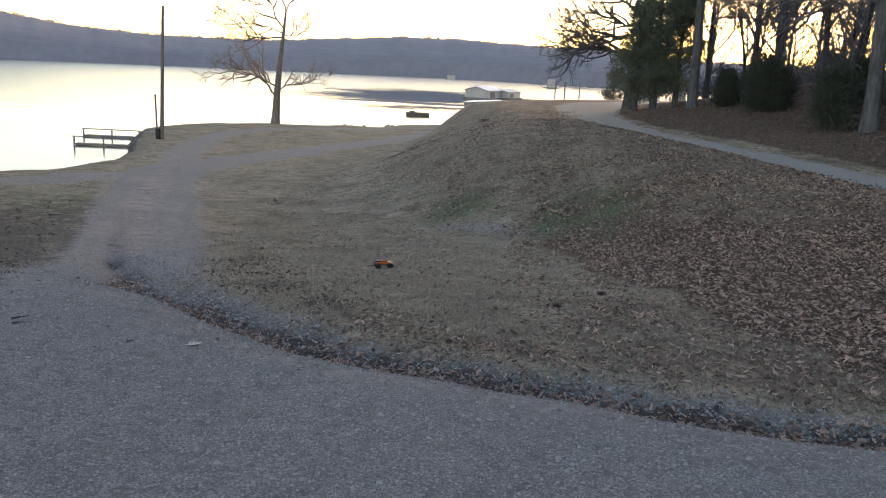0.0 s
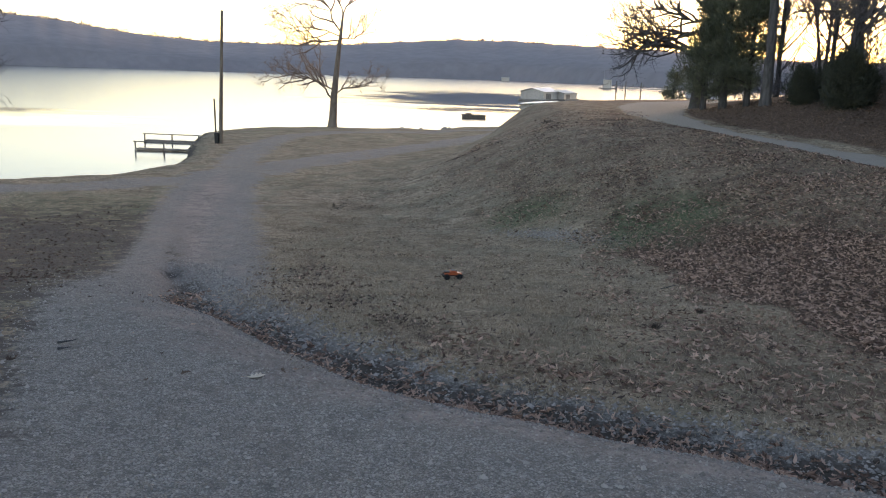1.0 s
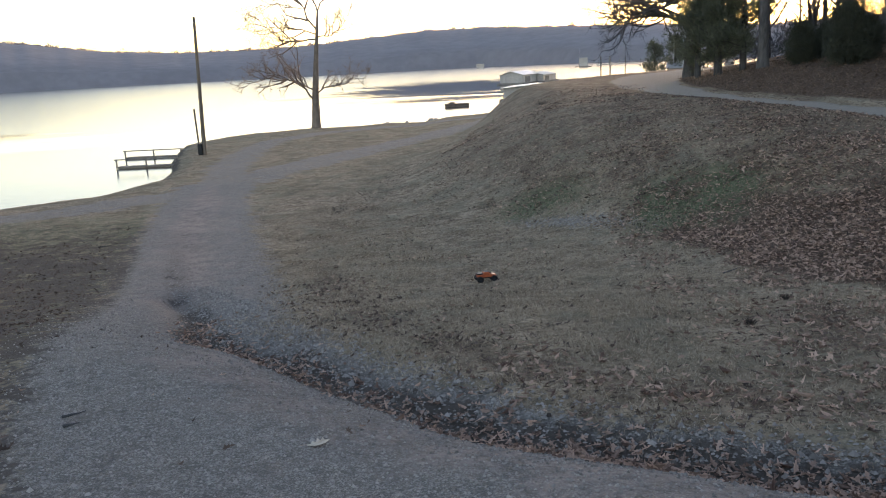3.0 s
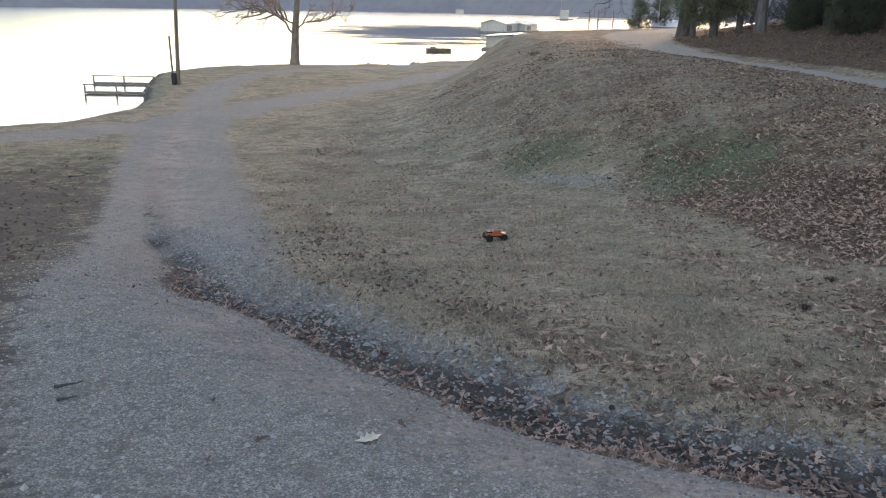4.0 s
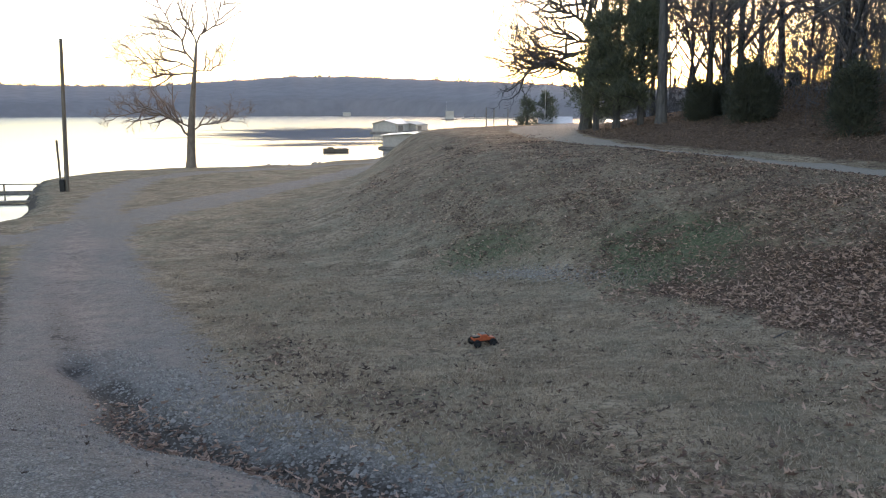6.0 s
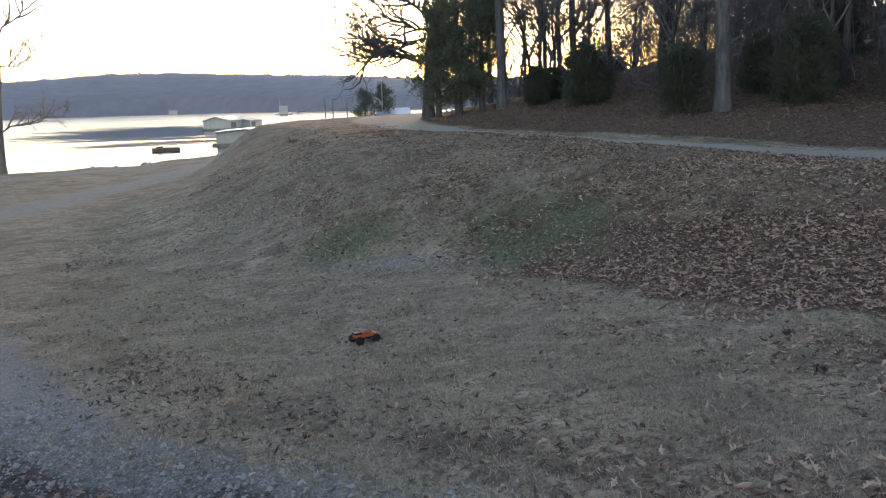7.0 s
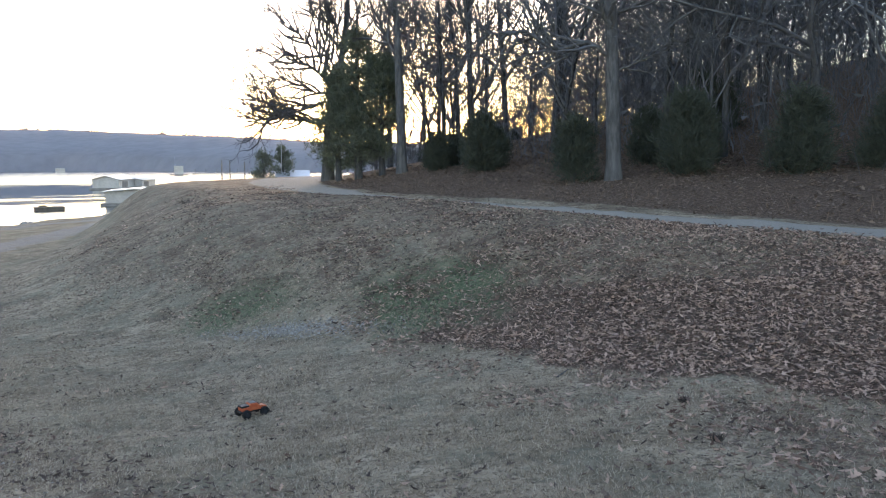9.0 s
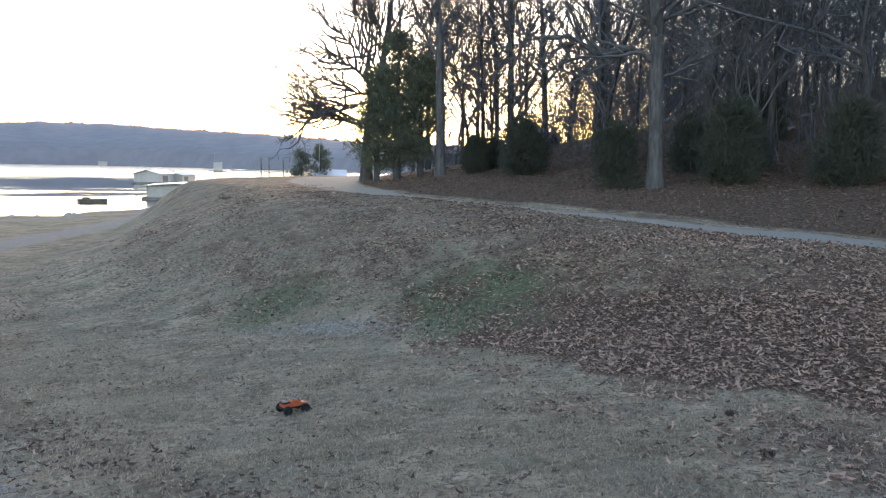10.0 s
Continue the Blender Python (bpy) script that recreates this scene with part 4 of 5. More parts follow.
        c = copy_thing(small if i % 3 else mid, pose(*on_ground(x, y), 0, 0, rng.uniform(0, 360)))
        c.scale = (s * rng.uniform(0.9, 1.25), s, s)
    # undergrowth of thin stems
    stems = []
    for _ in range(2400):
        y = rng.uniform(0, 75)
        x = np.interp(y, [p[1] for p in UPPER], [p[0] for p in UPPER]) + 6.2 + rng.random() * 28
        p = Vector(on_ground(x, y))
        way = Vector((rng.normal(0, 0.25), rng.normal(0, 0.25), 1))
        stems.append(limb(rng, p, way, rng.uniform(0.8, 3.2), rng.uniform(0.003, 0.008), 0.16, 0.0, 4))
    for _ in range(5000):
        y = rng.uniform(-4, 80)
        x = np.interp(y, [p[1] for p in UPPER], [p[0] for p in UPPER]) + 10 + rng.random() * 46
        if math.atan2(x + 3.2, y - 4.3) < 0.62 and rng.random() < 0.6:
            continue
        p = Vector(on_ground(x, y))
        way = Vector((rng.normal(0, 0.12), rng.normal(0, 0.12), 1))
        stems.append(limb(rng, p, way, rng.uniform(3, 9), rng.uniform(0.008, 0.022), 0.13, 0.02, 4))
    v, f = tubes(stems, 3)
    thicket()
    tagged(new("undergrowth", data_of("undergrowth", v, f, HAZED_BRUSH)), "thin brown saplings and brush under the trees", "brush", kind="stuff")


woods()


# ---- by the water ----
def utility_pole():
    x, y = -15.45, 43.3
    tree = thing("utility_pole", "tall weathered wooden pole leaning slightly by the shore", "pole", on_ground(x, y))
    lean = math.tan(radians(2.2))
    part("shaft", joined(rod(0.11, 0.07, 7.3, (lean * 3.35, 0, 3.35), (0, 2.2, 0), 14)), POLE_WOOD, tree)
    part("guard_post", rod(0.045, 0.045, 2.6, (-0.32, 0.15, 1.1), (0, -1.0, 0), 10), POLE_WOOD, tree)
    part("meter_box", box((0.22, 0.18, 0.6), (-0.16, -0.12, 0.3), 0.02), BLACK, tree)


utility_pole()


def fishing_dock(x, y, long, label):
    dock = thing("fishing_dock", label, "dock", (x, y, WATER), group="docks at the shore")
    for sy in (-0.4, -0.12):
        part("joist", box((long, 0.05, 0.06), (-long / 2, sy, 0.05), 0.006), DECK, dock)
    for i in range(int(long / 0.2)):
        part("plank", box((0.18, 0.4, 0.035), (-0.1 - 0.2 * i, -0.26, 0.1), 0.004), DECK, dock)
    for px in (-0.15, -long * 0.5, -long + 0.1):
        part("post", box((0.07, 0.07, 0.42), (px, -0.5, 0.26), 0.008), DECK, dock)
    part("rail", box((long, 0.1, 0.05), (-long / 2, -0.5, 0.48), 0.008), DECK, dock)


fishing_dock(-16.4, 42.4, 3.3, "low grey wooden fishing dock with a single rail")
fishing_dock(-17.75, 47.0, 3.5, "grey wooden dock with a rail beside a second dock")


def boathouse(x, y, turn, wide, long, wall, label, roof=ROOFING, rise=0.9):
    house = thing("boathouse", label, "boathouse", (x, y, WATER), turn, group="boathouses at the shore")
    part("float", box((wide + 0.8, long + 0.8, 0.35), (0, 0, 0.08), 0.04), DECK, house)
    for sx in (-1, 1):
        part("side_wall", box((0.12, long, wall), (sx * (wide / 2 - 0.06), 0, 0.26 + wall / 2)), SIDING, house)
        pitch = math.degrees(math.atan2(rise, wide / 2))
        slope = math.hypot(rise, wide / 2) + 0.3
        part("roof", box((slope, long + 0.6, 0.07), (sx * (wide / 4 + 0.08), 0, 0.26 + wall + rise / 2), 0.01, (0, sx * pitch, 0)), roof, house)
    for sy in (-1, 1):
        shape = [(-wide / 2 + 0.13, 0.26), (wide / 2 - 0.13, 0.26), (wide / 2 - 0.13, 0.26 + wall), (0, 0.26 + wall + rise - 0.1), (-wide / 2 + 0.13, 0.26 + wall)]
        y0 = sy * (long / 2 - 0.08)
        verts = [(a, y0 - 0.05, b) for a, b in shape] + [(a, y0 + 0.05, b) for a, b in shape]
        faces = [(4, 3, 2, 1, 0), (5, 6, 7, 8, 9)] + [(i, (i + 1) % 5, (i + 1) % 5 + 5, i + 5) for i in range(5)]
        part_of("gable_wall", verts, faces, SIDING, house, shade=False)
    part("doorway", box((0.04, long * 0.3, wall * 0.75), (wide / 2 + 0.03, -long * 0.2, 0.26 + wall * 0.4)), DECK, house, "grey door panel")
    return house


boathouse(6.8, 146, -25, 4.3, 7.6, 1.3, "white metal boathouse with a pale gable roof on the water", rise=0.62)
boathouse(10.7, 151, -25, 4.0, 6.6, 1.05, "grey-green roofed white boathouse beside another", GREEN_ROOF, 0.5)
boathouse(5.3, 91, -12, 5.6, 6.5, 1.15, "low pale boathouse with a nearly flat roof", ROOFING, 0.2)


def swim_raft():
    raft = thing("swim_raft", "dark low wooden swimming raft floating on the lake", "raft", (-3.0, 83.6, WATER), 8)
    part("deck", box((2.4, 1.7, 0.1), (0, 0, 0.26), 0.02), POLE_WOOD, raft)
    for sy in (-0.8, 0.8):
        part("skirt", box((2.3, 0.06, 0.24), (0, sy, 0.11), 0.01), POLE_WOOD, raft)
    for sx in (-1.1, 1.1):
        part("end_board", box((0.06, 1.5, 0.24), (sx, 0, 0.11), 0.01), POLE_WOOD, raft)
    part("bench", box((0.6, 0.5, 0.14), (-0.5, 0.2, 0.38), 0.02), POLE_WOOD, raft)


swim_raft()


def far_marina():
    """What stands on the far side of the mound."""
    z0 = ground_z(26.9, 111.5)
    house = thing("lodge", "low building with a white metal roof beyond the road", "building", (26.9, 111.5, z0), -14)
    eave = -0.72 - z0
    part("wall", box((4.2, 5.0, eave + 0.4), (0, 0, (eave - 0.4) / 2)), SIDING, house)
    for sy in (-1, 1):
        part("roof", box((4.7, 3.05, 0.08), (0, sy * 1.45, eave + 0.42), 0.01, (sy * -17, 0, 0)), ROOFING, house)
    for sx in (-1, 1):
        verts = [(sx * 2.12 + o, a, c) for o in (-0.06, 0.06) for a, c in ((-2.5, eave - 0.05), (2.5, eave - 0.05), (0, eave + 0.75))]
        part_of("gable_wall", verts, [(0, 1, 2), (5, 4, 3), (0, 3, 4, 1), (1, 4, 5, 2), (2, 5, 3, 0)], DARK_GABLE, house, "dark gable end", shade=False)
    part("chimney", box((0.5, 0.5, 0.7), (-1.3, 0, eave + 0.95), 0.02), SIDING, house)
    for k, (x, y, tall) in enumerate(((22.4, 109, 4.6), (25.6, 111, 5.2))):
        cedar(140 + k, tall, 2.0, on_ground(x, y), "ragged grey-green pine beyond the road", "pines beyond the road", "pine_tree", 0.14, 1300, BACKLIT_NEEDLE, 1.1, 0.42)
    booth = thing("utility_cabinet", "tall pale cabinet standing beyond the trees", "cabinet", on_ground(25.5, 88))
    part("case", box((0.7, 0.7, 2.2), (0, 0, 1.1), 0.03), SIDING, booth)
    part("door", box((0.55, 0.03, 1.9), (0, -0.37, 1.1), 0.01), SIDING, booth)
    pole = thing("street_lamp", "tall thin lamp post beyond the road", "lamp post", on_ground(25.2, 110.5))
    part("post", rod(0.06, 0.04, 7.0, (0, 0, 3.5), sides=8), STEEL, pole)
    part("lamp_head", box((0.7, 0.25, 0.12), (-0.4, 0, 5.6), 0.02), STEEL, pole)
    shed = thing("dock_shed", "small white shed with a mast on a far dock", "shed", (38, 296, WATER), -8)
    part("float", box((6, 4, 0.4), (0, 0, 0.1), 0.05), DECK, shed)
    part("wall", box((3.0, 2.6, 2.8), (0, 0, 1.7)), SIDING, shed)
    part("roof", box((3.3, 2.9, 0.12), (0, 0, 3.16)), ROOFING, shed)
    part("mast", rod(0.06, 0.04, 3.5, (-1.2, 0, 4.9), sides=6), STEEL, shed)
    pier = thing("far_pier", "long low white pier on the far water", "pier", (52, 292, WATER), -8)
    part("deck", box((20, 2, 0.35), (0, 0, 0.5), 0.03), SIDING, pier)
    for i in range(6):
        part("post", box((0.18, 0.18, 1.9), (-9 + 3.6 * i, 0.9, 1.1)), DECK, pier)
    hut = thing("far_boathouse", "tiny white boathouse under the far ridge", "boathouse", (2, 424, WATER), 0)
    part("wall", box((4.0, 3, 1.7), (0, 0, 1.0)), SIDING, hut)
    part("roof", box((4.4, 3.4, 0.25), (0, 0, 1.95), 0.05), ROOFING, hut)
    for k, (x, y, h) in enumerate(((8.8, 66, 1.6), (10.0, 69, 1.7), (11.6, 71, 1.5))):
        p = thing("mooring_post", "thin mooring post by the shore", "post", on_ground(x, y), group="mooring posts")
        part("shaft", rod(0.05, 0.05, h, (0, 0, h / 2), sides=8), DECK, p)


far_marina()


# ---- the model car ----
def model_car():
    """A small remote-controlled truck at the foot of the bank."""
    x, y = -1.03, 13.37
    car = thing("toy_truck", "small black and orange radio-controlled truck with black tyres on the lawn", "toy car", (x, y, ground_z(x, y) + 0.01))
    car.matrix_basis = pose(x, y, ground_z(x, y) + 0.01, 0, 0, 15)
    car.scale = (0.7, 0.7, 0.7)
    body = bmesh.new()
    shape = [(-0.19, 0.10), (0.205, 0.10), (0.215, 0.135), (0.11, 0.155), (0.05, 0.205), (-0.05, 0.205), (-0.07, 0.16), (-0.19, 0.155)]
    rows = []
    for s, k in ((-0.085, 0.9), (-0.07, 1.0), (0.07, 1.0), (0.085, 0.9)):
        rows.append([body.verts.new((a, s, 0.10 + (b - 0.10) * k)) for a, b in shape])
    n = len(shape)
    for r, q in zip(rows, rows[1:]):
        for i in range(n):
            body.faces.new((r[i], r[(i + 1) % n], q[(i + 1) % n], q[i]))
    body.faces.new(rows[0][::-1]), body.faces.new(rows[-1])
    bmesh.ops.recalc_face_normals(body, faces=body.faces)
    bmesh.ops.bevel(body, geom=body.edges[:], offset=0.006, segments=2, affect="EDGES")
    shell = part("body_shell", body, ORANGE, car, "orange body shell")
    part("windscreen", box((0.055, 0.12, 0.012), (0.083, 0, 0.185), 0.003, (0, 40, 0)), BLACK, shell)
    part("roof_panel", box((0.1, 0.12, 0.008), (0.0, 0, 0.209), 0.003), DECK, shell)
    part("bed_cover", box((0.13, 0.135, 0.03), (-0.135, 0, 0.17), 0.006), BLACK, car)
    part("chassis", box((0.36, 0.11, 0.035), (0, 0, 0.085), 0.008), BLACK, car)
    part("bumper", box((0.03, 0.15, 0.03), (0.225, 0, 0.09), 0.008), BLACK, car)
    part("rear_bumper", box((0.03, 0.13, 0.03), (-0.21, 0, 0.09), 0.008), BLACK, car)
    part("aerial", rod(0.002, 0.001, 0.2, (-0.1, 0.05, 0.27), (0, -12, 0), 6), BLACK, car)
    for sx in (-0.15, 0.15):
        for sy in (-0.125, 0.125):
            tyre = rod(0.065, 0.065, 0.06, (sx, sy, 0.065), (90, 0, 0), 22, 0.012)
            w = part("wheel", tyre, RUBBER, car)
            part("rim", rod(0.036, 0.036, 0.066, (sx, sy, 0.065), (90, 0, 0), 14, 0.004), BLACK, w)
            for i in range(14):
                a = 2 * math.pi * i / 14
                part("tread_block", box((0.012, 0.056, 0.008), (sx + 0.066 * math.cos(a), sy, 0.065 + 0.066 * math.sin(a)), 0, (0, 90 - math.degrees(a), 0)), RUBBER, w)


model_car()


# ---- loose things on the ground ----
def roadside_grass():
    rng = np.random.default_rng(19)
    v, f = [], []
    for _ in range(700):
        y = rng.uniform(8, 46)
        x = np.interp(y, [q[1] for q in UPPER], [q[0] for q in UPPER]) + 1.6 + abs(rng.normal(0, 1.3))
        if math.sin(y * 1.3) * math.sin(y * 0.47 + 1) < -0.25 + 0.5 * rng.random():
            continue
        q = Vector((x, y, ground_z(x, y) - 0.02))
        tip = q + Vector((rng.normal(0, 0.1), rng.normal(0, 0.1), rng.uniform(0.1, 0.35)))
        w = Vector((rng.normal(0, 1), rng.normal(0, 1), 0)).normalized() * 0.008
        b = len(v)
        v += [q - w, q + w, q.lerp(tip, 0.6) + w, tip]
        f.append((b, b + 1, b + 2, b + 3))
    tagged(new("roadside_grass", data_of("roadside_grass", v, f, RUST_GRASS, False)), "tall dry grass along the far edge of the road", "grass", kind="stuff")


roadside_grass()


def sticks():
    for x, y, turn, long in ((-3.75, 6.63, 4, 0.16), (-3.68, 6.46, 14, 0.10), (-10.5, 21.1, 3, 0.45), (2.2, 12.2, 30, 0.3)):
        rng = np.random.default_rng(int(1000 + x * 10))
        stick = thing("fallen_stick", "short dark fallen stick lying on the ground", "stick", (x, y, ground_z(x, y)), turn, group="fallen sticks")
        v, f = tubes([limb(rng, Vector((-long / 2, 0, 0.01)), Vector((1, 0, 0)), long, 0.011, 0.08, 0, 4)], 6)
        part_of("stem", v, f, BARK_DARK, stick)
    leaf = thing("oak_leaf", "large pale dry oak leaf lying on the gravel", "leaf", (-2.06, 6.11, ground_z(-2.06, 6.11) + 0.008), 25)
    out = [(0.075, 0.0), (0.05, 0.016), (0.045, 0.038), (0.026, 0.02), (0.015, 0.045), (-0.004, 0.02), (-0.02, 0.034), (-0.032, 0.012), (-0.06, 0.004),
           (-0.06, -0.004), (-0.032, -0.012), (-0.02, -0.034), (-0.004, -0.02), (0.015, -0.045), (0.026, -0.02), (0.045, -0.038), (0.05, -0.016)]
    top = [(a, b, 0.014 * (abs(b) / 0.04) ** 1.5 + 0.012 * (a / 0.07) ** 2) for a, b in out]
    n = len(out)
    part_of("blade", top + [(a, b, c - 0.002) for a, b, c in top] + [(0, 0, 0.001)], [(i, (i + 1) % n, 2 * n) for i in range(n)] + [(i + n, (i + 1) % n + n, (i + 1) % n, i) for i in range(n)], PALE_LEAF, leaf)
    part("stalk", rod(0.0015, 0.001, 0.04, (-0.078, 0, 0.014), (0, 90, 0), 6), DEAD_LEAF, leaf)


sticks()


def dark_clumps():
    """Dark weed tufts and clods that stand out on the lawn. Some broad ones stand in for a dark hole, a dip and a lump.
    """
    rng = np.random.default_rng(8)
    # broad entries include blades put where a hole and a dip look dark
    for x, y, size, tall in ((1.39, 9.1, 0.04, 0.08), (2.15, 10.25, 0.035, 0.07), (3.75, 17.47, 0.42, 0.06), (1.99, 16.63, 0.3, 0.05), (-2.08, 15.75, 0.35, 0.04), (-5.41, 25.05, 0.5, 0.10), (1.75, 36.4, 0.3, 0.2)):
        clump = thing("weed_clump", "small dark clump of dead weeds on the lawn", "weeds", (x, y, ground_z(x, y) - 0.01), group="dark weed clumps")
        v, f = [], []
        for _ in range(60):
            a, r = rng.uniform(0, 2 * math.pi), size * math.sqrt(rng.random())
            p = Vector((r * math.cos(a), r * math.sin(a), 0))
            tip = p + Vector((rng.normal(0, 0.5 * tall), rng.normal(0, 0.5 * tall), tall * rng.uniform(0.5, 1.1)))
            w = Vector((math.sin(a), -math.cos(a), 0)) * rng.uniform(0.003, 0.009)
            b = len(v)
            v += [p - w, p + w, p.lerp(tip, 0.6) + w, tip]
            f.append((b, b + 1, b + 2, b + 3))
        tagged(part_of("tuft", v, f, SOIL, clump, shade=False), kind="stuff")


dark_clumps()


def shore_rocks():
    rng = np.random.default_rng(9)
    for i in range(26):
        x = -7.5 + 11 * rng.random()
        y = np.interp(x, [-7.8, -3.3, 0, 4], [59.6, 61.5, 63, 67]) - rng.uniform(0, 0.7)
        rock = thing("shore_rock", "grey rough rock at the water's edge", "rock", (x, y, ground_z(x, y)), rng.uniform(0, 360), "rocks along the shore")
        bm = bmesh.new()
        bmesh.ops.create_icosphere(bm, subdivisions=2, radius=rng.uniform(0.14, 0.3))
        for v in bm.verts:
            v.co *= 0.8 + 0.35 * noise.noise(v.co * 4 + Vector((i, 0, 0)))
            v.co.z *= 0.7
        part("stone", bm, STONE, rock)


shore_rocks()


def ditch_clods():
    """Broken clods and stones lying along the ditch."""
    rng = np.random.default_rng(23)
    out = bmesh.new()
    for _ in range(380):
        k = rng.random() ** 1.2
        x = 3.2 - 8.6 * k
        y = float(np.interp(-x, [-q[0] for q in DITCH], [q[1] for q in DITCH])) + rng.normal(0.05, 0.17)
        size = rng.uniform(0.009, 0.03)
        got = bmesh.ops.create_icosphere(out, subdivisions=1, radius=size)["verts"]
        turn = pose(x, y, ground_z(x, y) + 0.2 * size, rng.uniform(0, 360), rng.uniform(0, 360), 0)
        for v in got:
            v.co = Vector((v.co.x * rng.uniform(0.6, 1.3), v.co.y * rng.uniform(0.6, 1.2), v.co.z * rng.uniform(0.5, 0.9)))
        bmesh.ops.transform(out, matrix=turn, verts=got)
    me = bpy.data.meshes.new("ditch_clods")
    out.to_mesh(me)
    out.free()
    me.materials.append(CLOD)
    tagged(new("ditch_clods", me), "dark broken clods and stones along the ditch", "clods", kind="stuff")


ditch_clods()


def scatter(rng, number, x0, x1, y0, y1, weight):
    """Places drawn by weight in a stretch of the plan."""
    got = []
    have = 0
    while have < number:
        x, y = rng.uniform(x0, x1, 40000), rng.uniform(y0, y1, 40000)
        keep = rng.random(40000) < weight(x, y)
        got.append(np.stack([x[keep], y[keep]], 1))
        have += int(keep.sum())
    return np.concatenate(got)[:number]


def lobed_leaves(rng, name, spots, size):
    """Dry lobed leaves, each folded along its midrib and curled, lying at all angles."""
    half = [(-0.32, 0.09), (-0.18, 0.05), (-0.06, 0.22), (0.06, 0.08), (0.2, 0.27), (0.28, 0.1)]
    shape = np.array([(-0.55, 0)] + half + [(0.5, 0)] + [(a, -b) for a, b in half[::-1]])
    n, m = len(spots), len(shape)
    u = shape[:, 0] * rng.uniform(0.8, 1.2, (n, m))
    w = shape[:, 1] * rng.uniform(0.6, 1.45, (n, 1)) * rng.uniform(0.6, 1.3, (n, m))
    up = np.abs(w) * rng.uniform(-0.3, 1.3, (n, 1)) + u * u * rng.uniform(-0.2, 1.0, (n, 1))
    p = np.stack([u, w, up], -1) * (size * rng.uniform(0.5, 1.25, (n, 1, 1)))
    roll, tilt, turn = rng.normal(0, 0.45, n), rng.normal(0, 0.3, n), rng.uniform(0, 2 * np.pi, n)
    c, s = np.cos(roll)[:, None], np.sin(roll)[:, None]
    y, z = p[..., 1] * c - p[..., 2] * s, p[..., 1] * s + p[..., 2] * c
    c, s = np.cos(tilt)[:, None], np.sin(tilt)[:, None]
    x, z = p[..., 0] * c - z * s, p[..., 0] * s + z * c
    c, s = np.cos(turn)[:, None], np.sin(turn)[:, None]
    low = z.min(1, keepdims=True)
    verts = np.stack([x * c - y * s + spots[:, :1], x * s + y * c + spots[:, 1:2], z - low + spots[:, 2:3] + 0.004 + 0.012 * rng.random((n, 1))], -1)
    k = np.arange(n)[:, None] * m
    faces = np.concatenate([k + np.arange(8), k + np.array([7, 8, 9, 10, 11, 12, 13, 0])])
    me = bpy.data.meshes.new(name)
    me.from_pydata(verts.reshape(-1, 3).tolist(), [], faces.tolist())
    return me


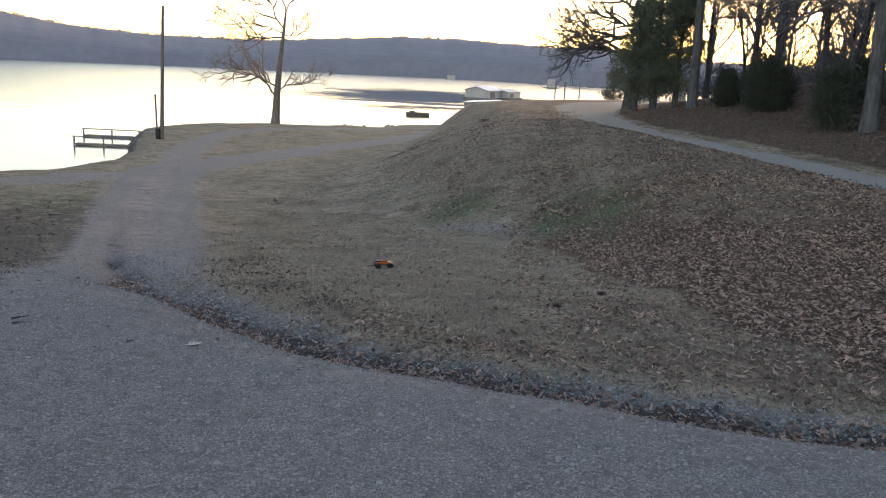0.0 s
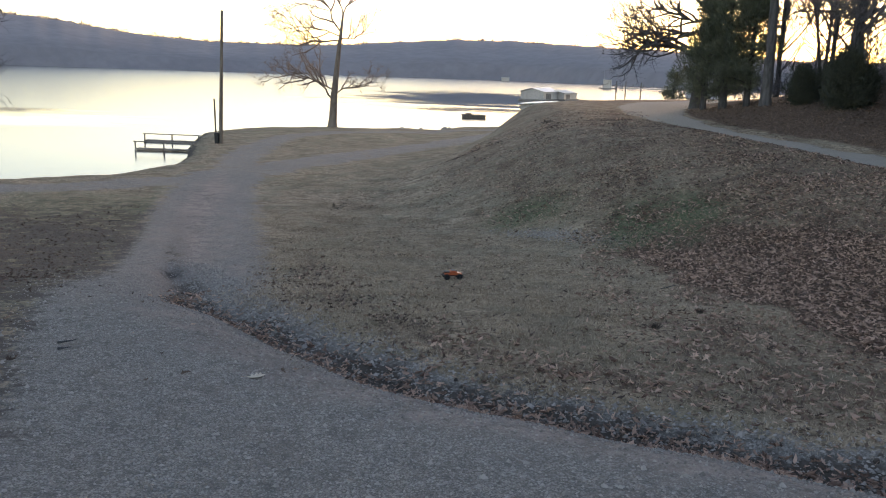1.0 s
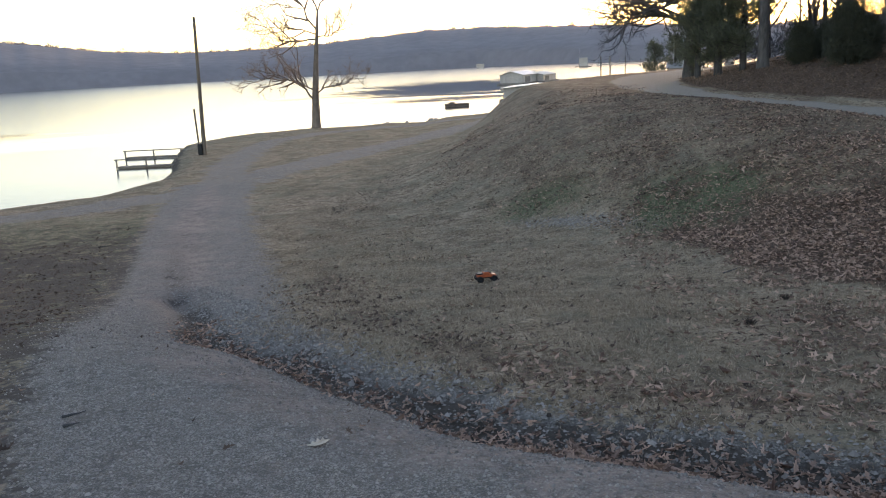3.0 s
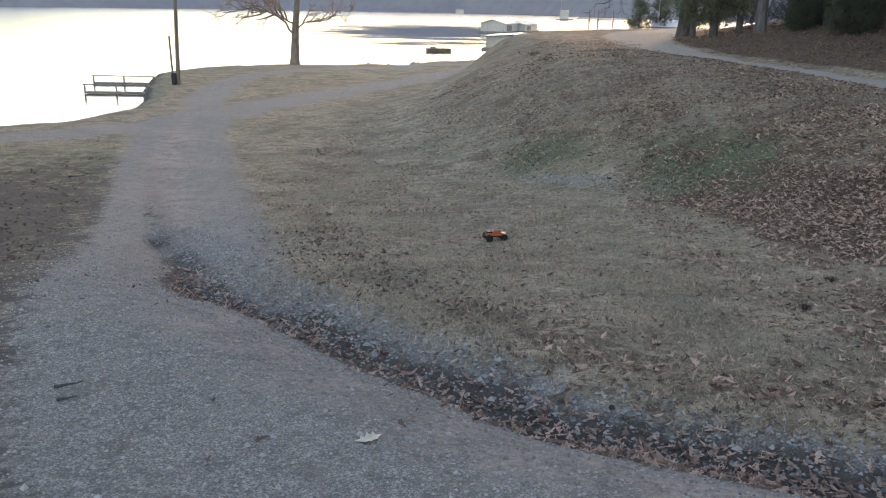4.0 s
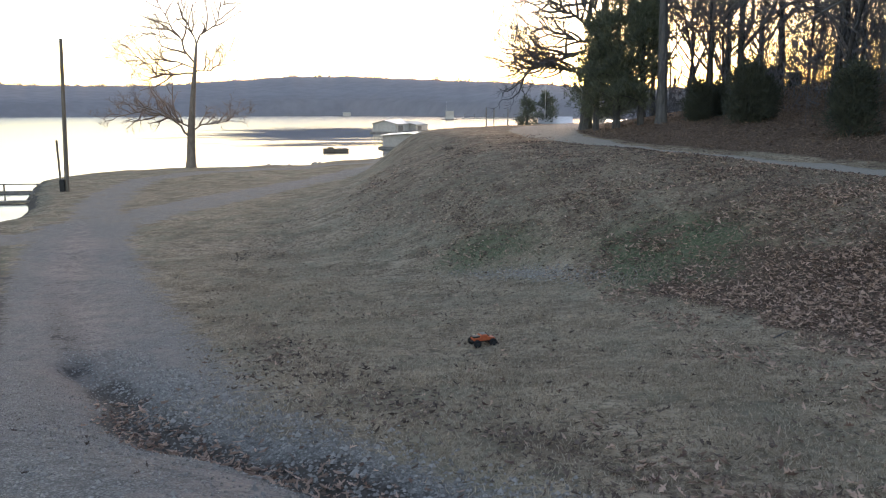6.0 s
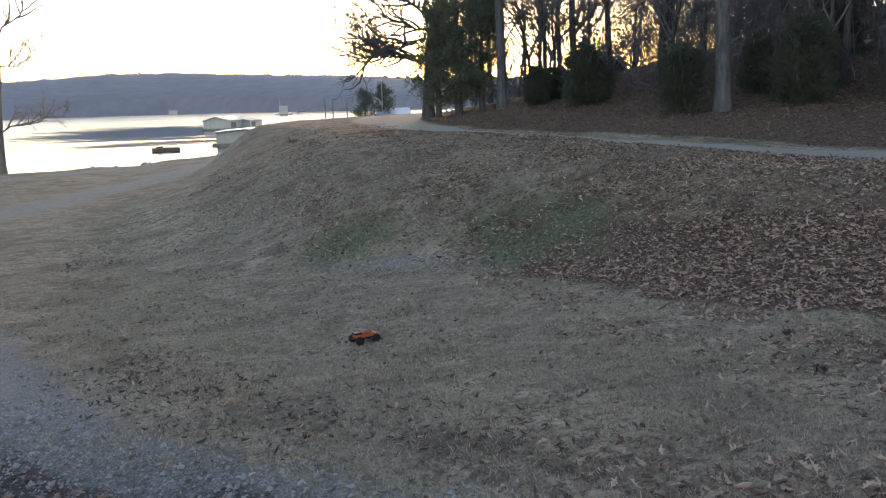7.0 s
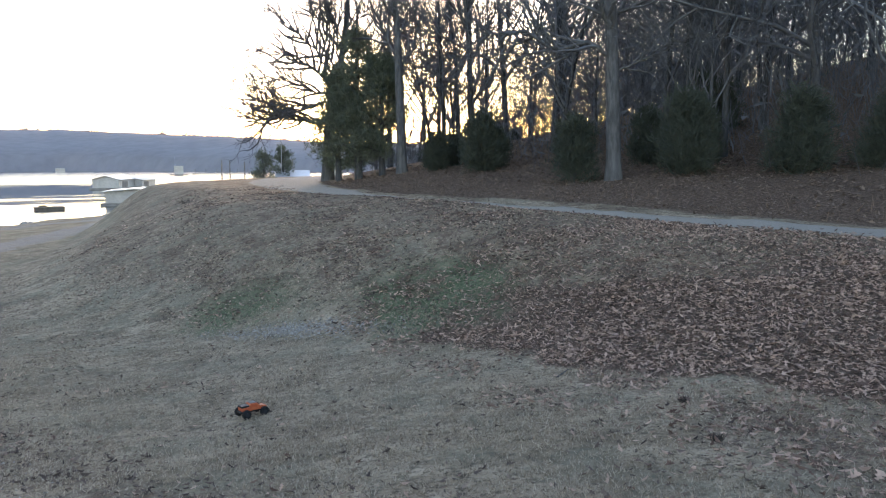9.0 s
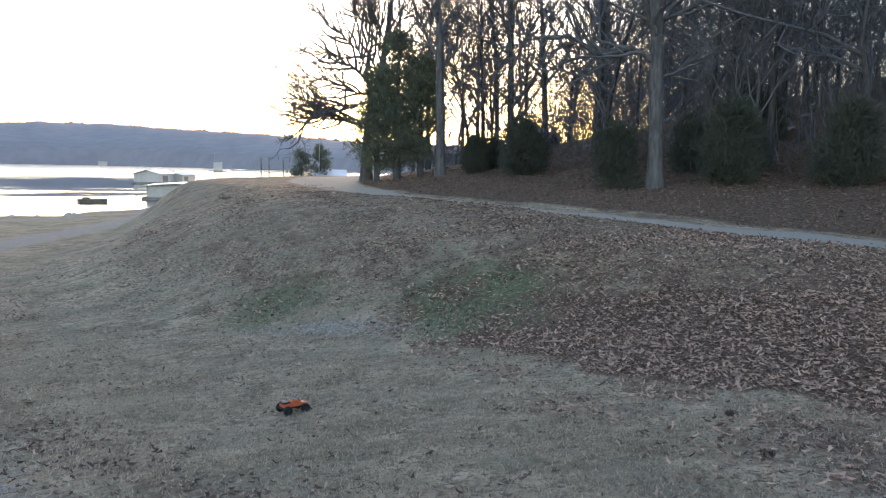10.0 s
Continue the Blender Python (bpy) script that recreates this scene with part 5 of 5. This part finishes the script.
def fallen_leaves():
    rng = np.random.default_rng(14)

    def drift(x, y):
        m, drive, track, road = masks(x, y)
        return m["litter"] ** 1.6 * (1 - road)

    def lawn(x, y):
        m, drive, track, road = masks(x, y)
        return (0.25 + m["litter"]) * (1 - 0.9 * drive) * (1 - road) * (0.3 + 0.7 * (np.sin(x * 1.7 + y) * np.sin(y * 1.3 - x * 0.6) > 0))

    def slope(x, y):
        foot, up = side(FOOT, x, y)[0], side(UPPER, x, y)[0]
        clump = np.sin(x * 1.3 + 0.8 * y) * np.sin(1.1 * y - 0.9 * x) + 0.6 * np.sin(3.1 * x - y) * np.sin(2.7 * y + x)
        return smooth(-0.6, 2.6, foot) * (1 - smooth(-0.9, -0.4, up)) * (0.25 + 0.75 * smooth(-0.3, 0.7, clump)) * (1 - 0.8 * smooth(19, 26, y))

    def verge(x, y):
        left = side(DRIVE_LEFT, x, y)[0]
        return smooth(0.1, 0.7, -left) / (1 + 0.08 * np.hypot(x + 4, y - 6)) * (height(x, y) > WATER + 0.4)

    def gutter(x, y):
        d, _ = side(DITCH, x, y)
        return np.exp(-(d / 0.24) ** 2) * smooth(-5.8, -4.4, x) * (0.35 + 0.65 * smooth(-2.2, 0.0, x))

    def margin(x, y):
        right = side(DRIVE_RIGHT, x, y)[0]
        clump = np.sin(2.3 * x + 1.1 * y) * np.sin(1.9 * y - 1.4 * x + 0.7)
        return np.exp(-((right - 0.65) / 0.7) ** 2) * (0.4 + 0.6 * smooth(-0.2, 0.5, clump))
    groups = [("leaf_drift", "brown fallen oak leaves drifted over the bank", 25000, (-1, 10, 5.8, 18), drift, 0.08, DEAD_LEAF),
              ("lawn_leaves", "scattered dry leaves on the short grass", 4500, (-5, 9, 6.0, 28), lawn, 0.068, DEAD_LEAF),
              ("dark_leaves", "dark weathered leaves scattered over the grass", 17000, (-5.5, 9, 5.8, 34), lawn, 0.06, DARK_LEAF),
              ("bank_leaves", "tan and brown leaves strewn over the grass bank", 6000, (-3, 11, 9, 40), slope, 0.09, DEAD_LEAF),
              ("bank_litter", "dark weathered leaves strewn over the grass bank", 8000, (-3, 11, 9, 40), slope, 0.08, DARK_LEAF),
              ("verge_leaves", "dark weathered leaves on the grass beside the drive", 7000, (-16, -3, 4, 27), verge, 0.075, DARK_LEAF),
              ("ditch_leaves", "dead leaves caught in the ditch", 3000, (-5.5, 5, 4.5, 12.5), gutter, 0.075, DEAD_LEAF),
              ("edge_leaves", "brown leaves gathered along the edge of the lawn beside the ditch", 1200, (-5, 5, 6, 15), margin, 0.065, BROWN_LEAF),
              ("woods_leaves", "deep leaf litter beyond the road", 16000, (8.5, 22, 8, 42), drift, 0.12, BROWN_LEAF)]
    for name, label, number, (x0, x1, y0, y1), weight, size, mat in groups:
        spots = scatter(rng, number, x0, x1, y0, y1, weight)
        z = height(spots[:, 0], spots[:, 1])
        me = lobed_leaves(rng, name, np.column_stack([spots, z]), size)
        me.materials.append(mat)
        tagged(new(name, me), label, "leaves", kind="stuff")


fallen_leaves()


def lawn_grass():
    """Short dry blades in uneven tufts."""
    rng = np.random.default_rng(15)

    def weight(x, y):
        m, drive, track, road = masks(x, y)
        near = 1 / (1 + np.hypot(x + 1.5, y - 6) * 0.16)
        patch = 0.35 + 0.65 * (np.sin(2.1 * x + 0.9 * y) * np.sin(1.7 * y - 0.8 * x) * 0.5 + 0.5)
        fade = (1 - smooth(22, 30, y)) * smooth(4.5, 6, y) * (side(DRIVE_LEFT, x, y)[0] > 1)
        return fade * np.clip((1 - 1.1 * m["gravel"]) * (1 - 0.85 * m["litter"]) * near * patch, 0, 1)
    spots = scatter(rng, 90000, -8, 9.5, 4.5, 30, weight)
    z = height(spots[:, 0], spots[:, 1])
    blades = 4
    p = np.repeat(np.column_stack([spots, z - 0.008]), blades, 0)
    n = len(p)
    p[:, :2] += rng.normal(0, 0.025, (n, 2))
    a = rng.uniform(0, 2 * np.pi, n)
    w = np.column_stack([np.cos(a), np.sin(a), np.zeros(n)]) * rng.uniform(0.003, 0.007, n)[:, None]
    tip = p + np.column_stack([rng.normal(0, 0.028, n), rng.normal(0, 0.028, n), rng.uniform(0.012, 0.042, n)])
    verts = np.stack([p - w, p + w, tip], 1).reshape(-1, 3)
    faces = np.arange(3 * n).reshape(-1, 3)
    me = bpy.data.meshes.new("lawn_grass")
    me.from_pydata(verts.tolist(), [], faces.tolist())
    me.materials.append(STRAW)
    tagged(new("lawn_grass", me), "short dry straw-coloured winter grass", "grass", kind="stuff")


lawn_grass()


def loose_gravel():
    rng = np.random.default_rng(16)

    def weight(x, y):
        m, drive, track, road = masks(x, y)
        d, _ = side(DITCH, x, y)
        return np.clip(m["gravel"], 0, 1) / (1 + np.hypot(x + 2, y - 4.5) * 0.12) * (1 - smooth(10, 27, y)) * (1 - 0.25 * np.clip(m["dirt"], 0, 1)) * (0.45 + 0.55 * np.exp(-((d - 0.45) / 0.4) ** 2))
    spots = np.concatenate([scatter(rng, 30000, -11, 5, 3.2, 28, weight), np.stack([0.95 + rng.normal(0, 0.6, 1500), 18.3 + rng.normal(0, 0.3, 1500)], 1)])
    spots[30000:, 1] -= 1.25 * (spots[30000:, 0] - 0.95)
    z = height(spots[:, 0], spots[:, 1])
    n = len(spots)
    shape = np.array([(1, 0, 0), (0, 1, 0), (-1, 0, 0), (0, -1, 0), (0.1, 0.1, 0.9)])
    size = rng.uniform(0.004, 0.013, n) * np.where(rng.random(n) < 0.05, 1.8, 1) * np.where(np.abs(side(DITCH, spots[:, 0], spots[:, 1])[0] - 0.45) < 0.5, 1.7, 1)
    size[30000:] *= 1.8
    turn = rng.uniform(0, 2 * np.pi, n)
    c, s = np.cos(turn)[:, None], np.sin(turn)[:, None]
    k = shape[None] * rng.uniform(0.6, 1.3, (n, 5, 1)) * size[:, None, None]
    verts = np.stack([k[..., 0] * c - k[..., 1] * s + spots[:, :1], (k[..., 0] * s + k[..., 1] * c) * 0.8 + spots[:, 1:2], k[..., 2] + z[:, None] + 0.002], -1).reshape(-1, 3)
    quad = np.array([(0, 1, 4), (1, 2, 4), (2, 3, 4), (3, 0, 4)])
    faces = (quad[None] + 5 * np.arange(n)[:, None, None]).reshape(-1, 3)
    me = bpy.data.meshes.new("loose_gravel")
    me.from_pydata(verts.tolist(), [], faces.tolist())
    me.materials.append(STONE)
    tagged(new("loose_gravel", me), "loose crushed grey stones on the drive", "gravel", kind="stuff")


loose_gravel()
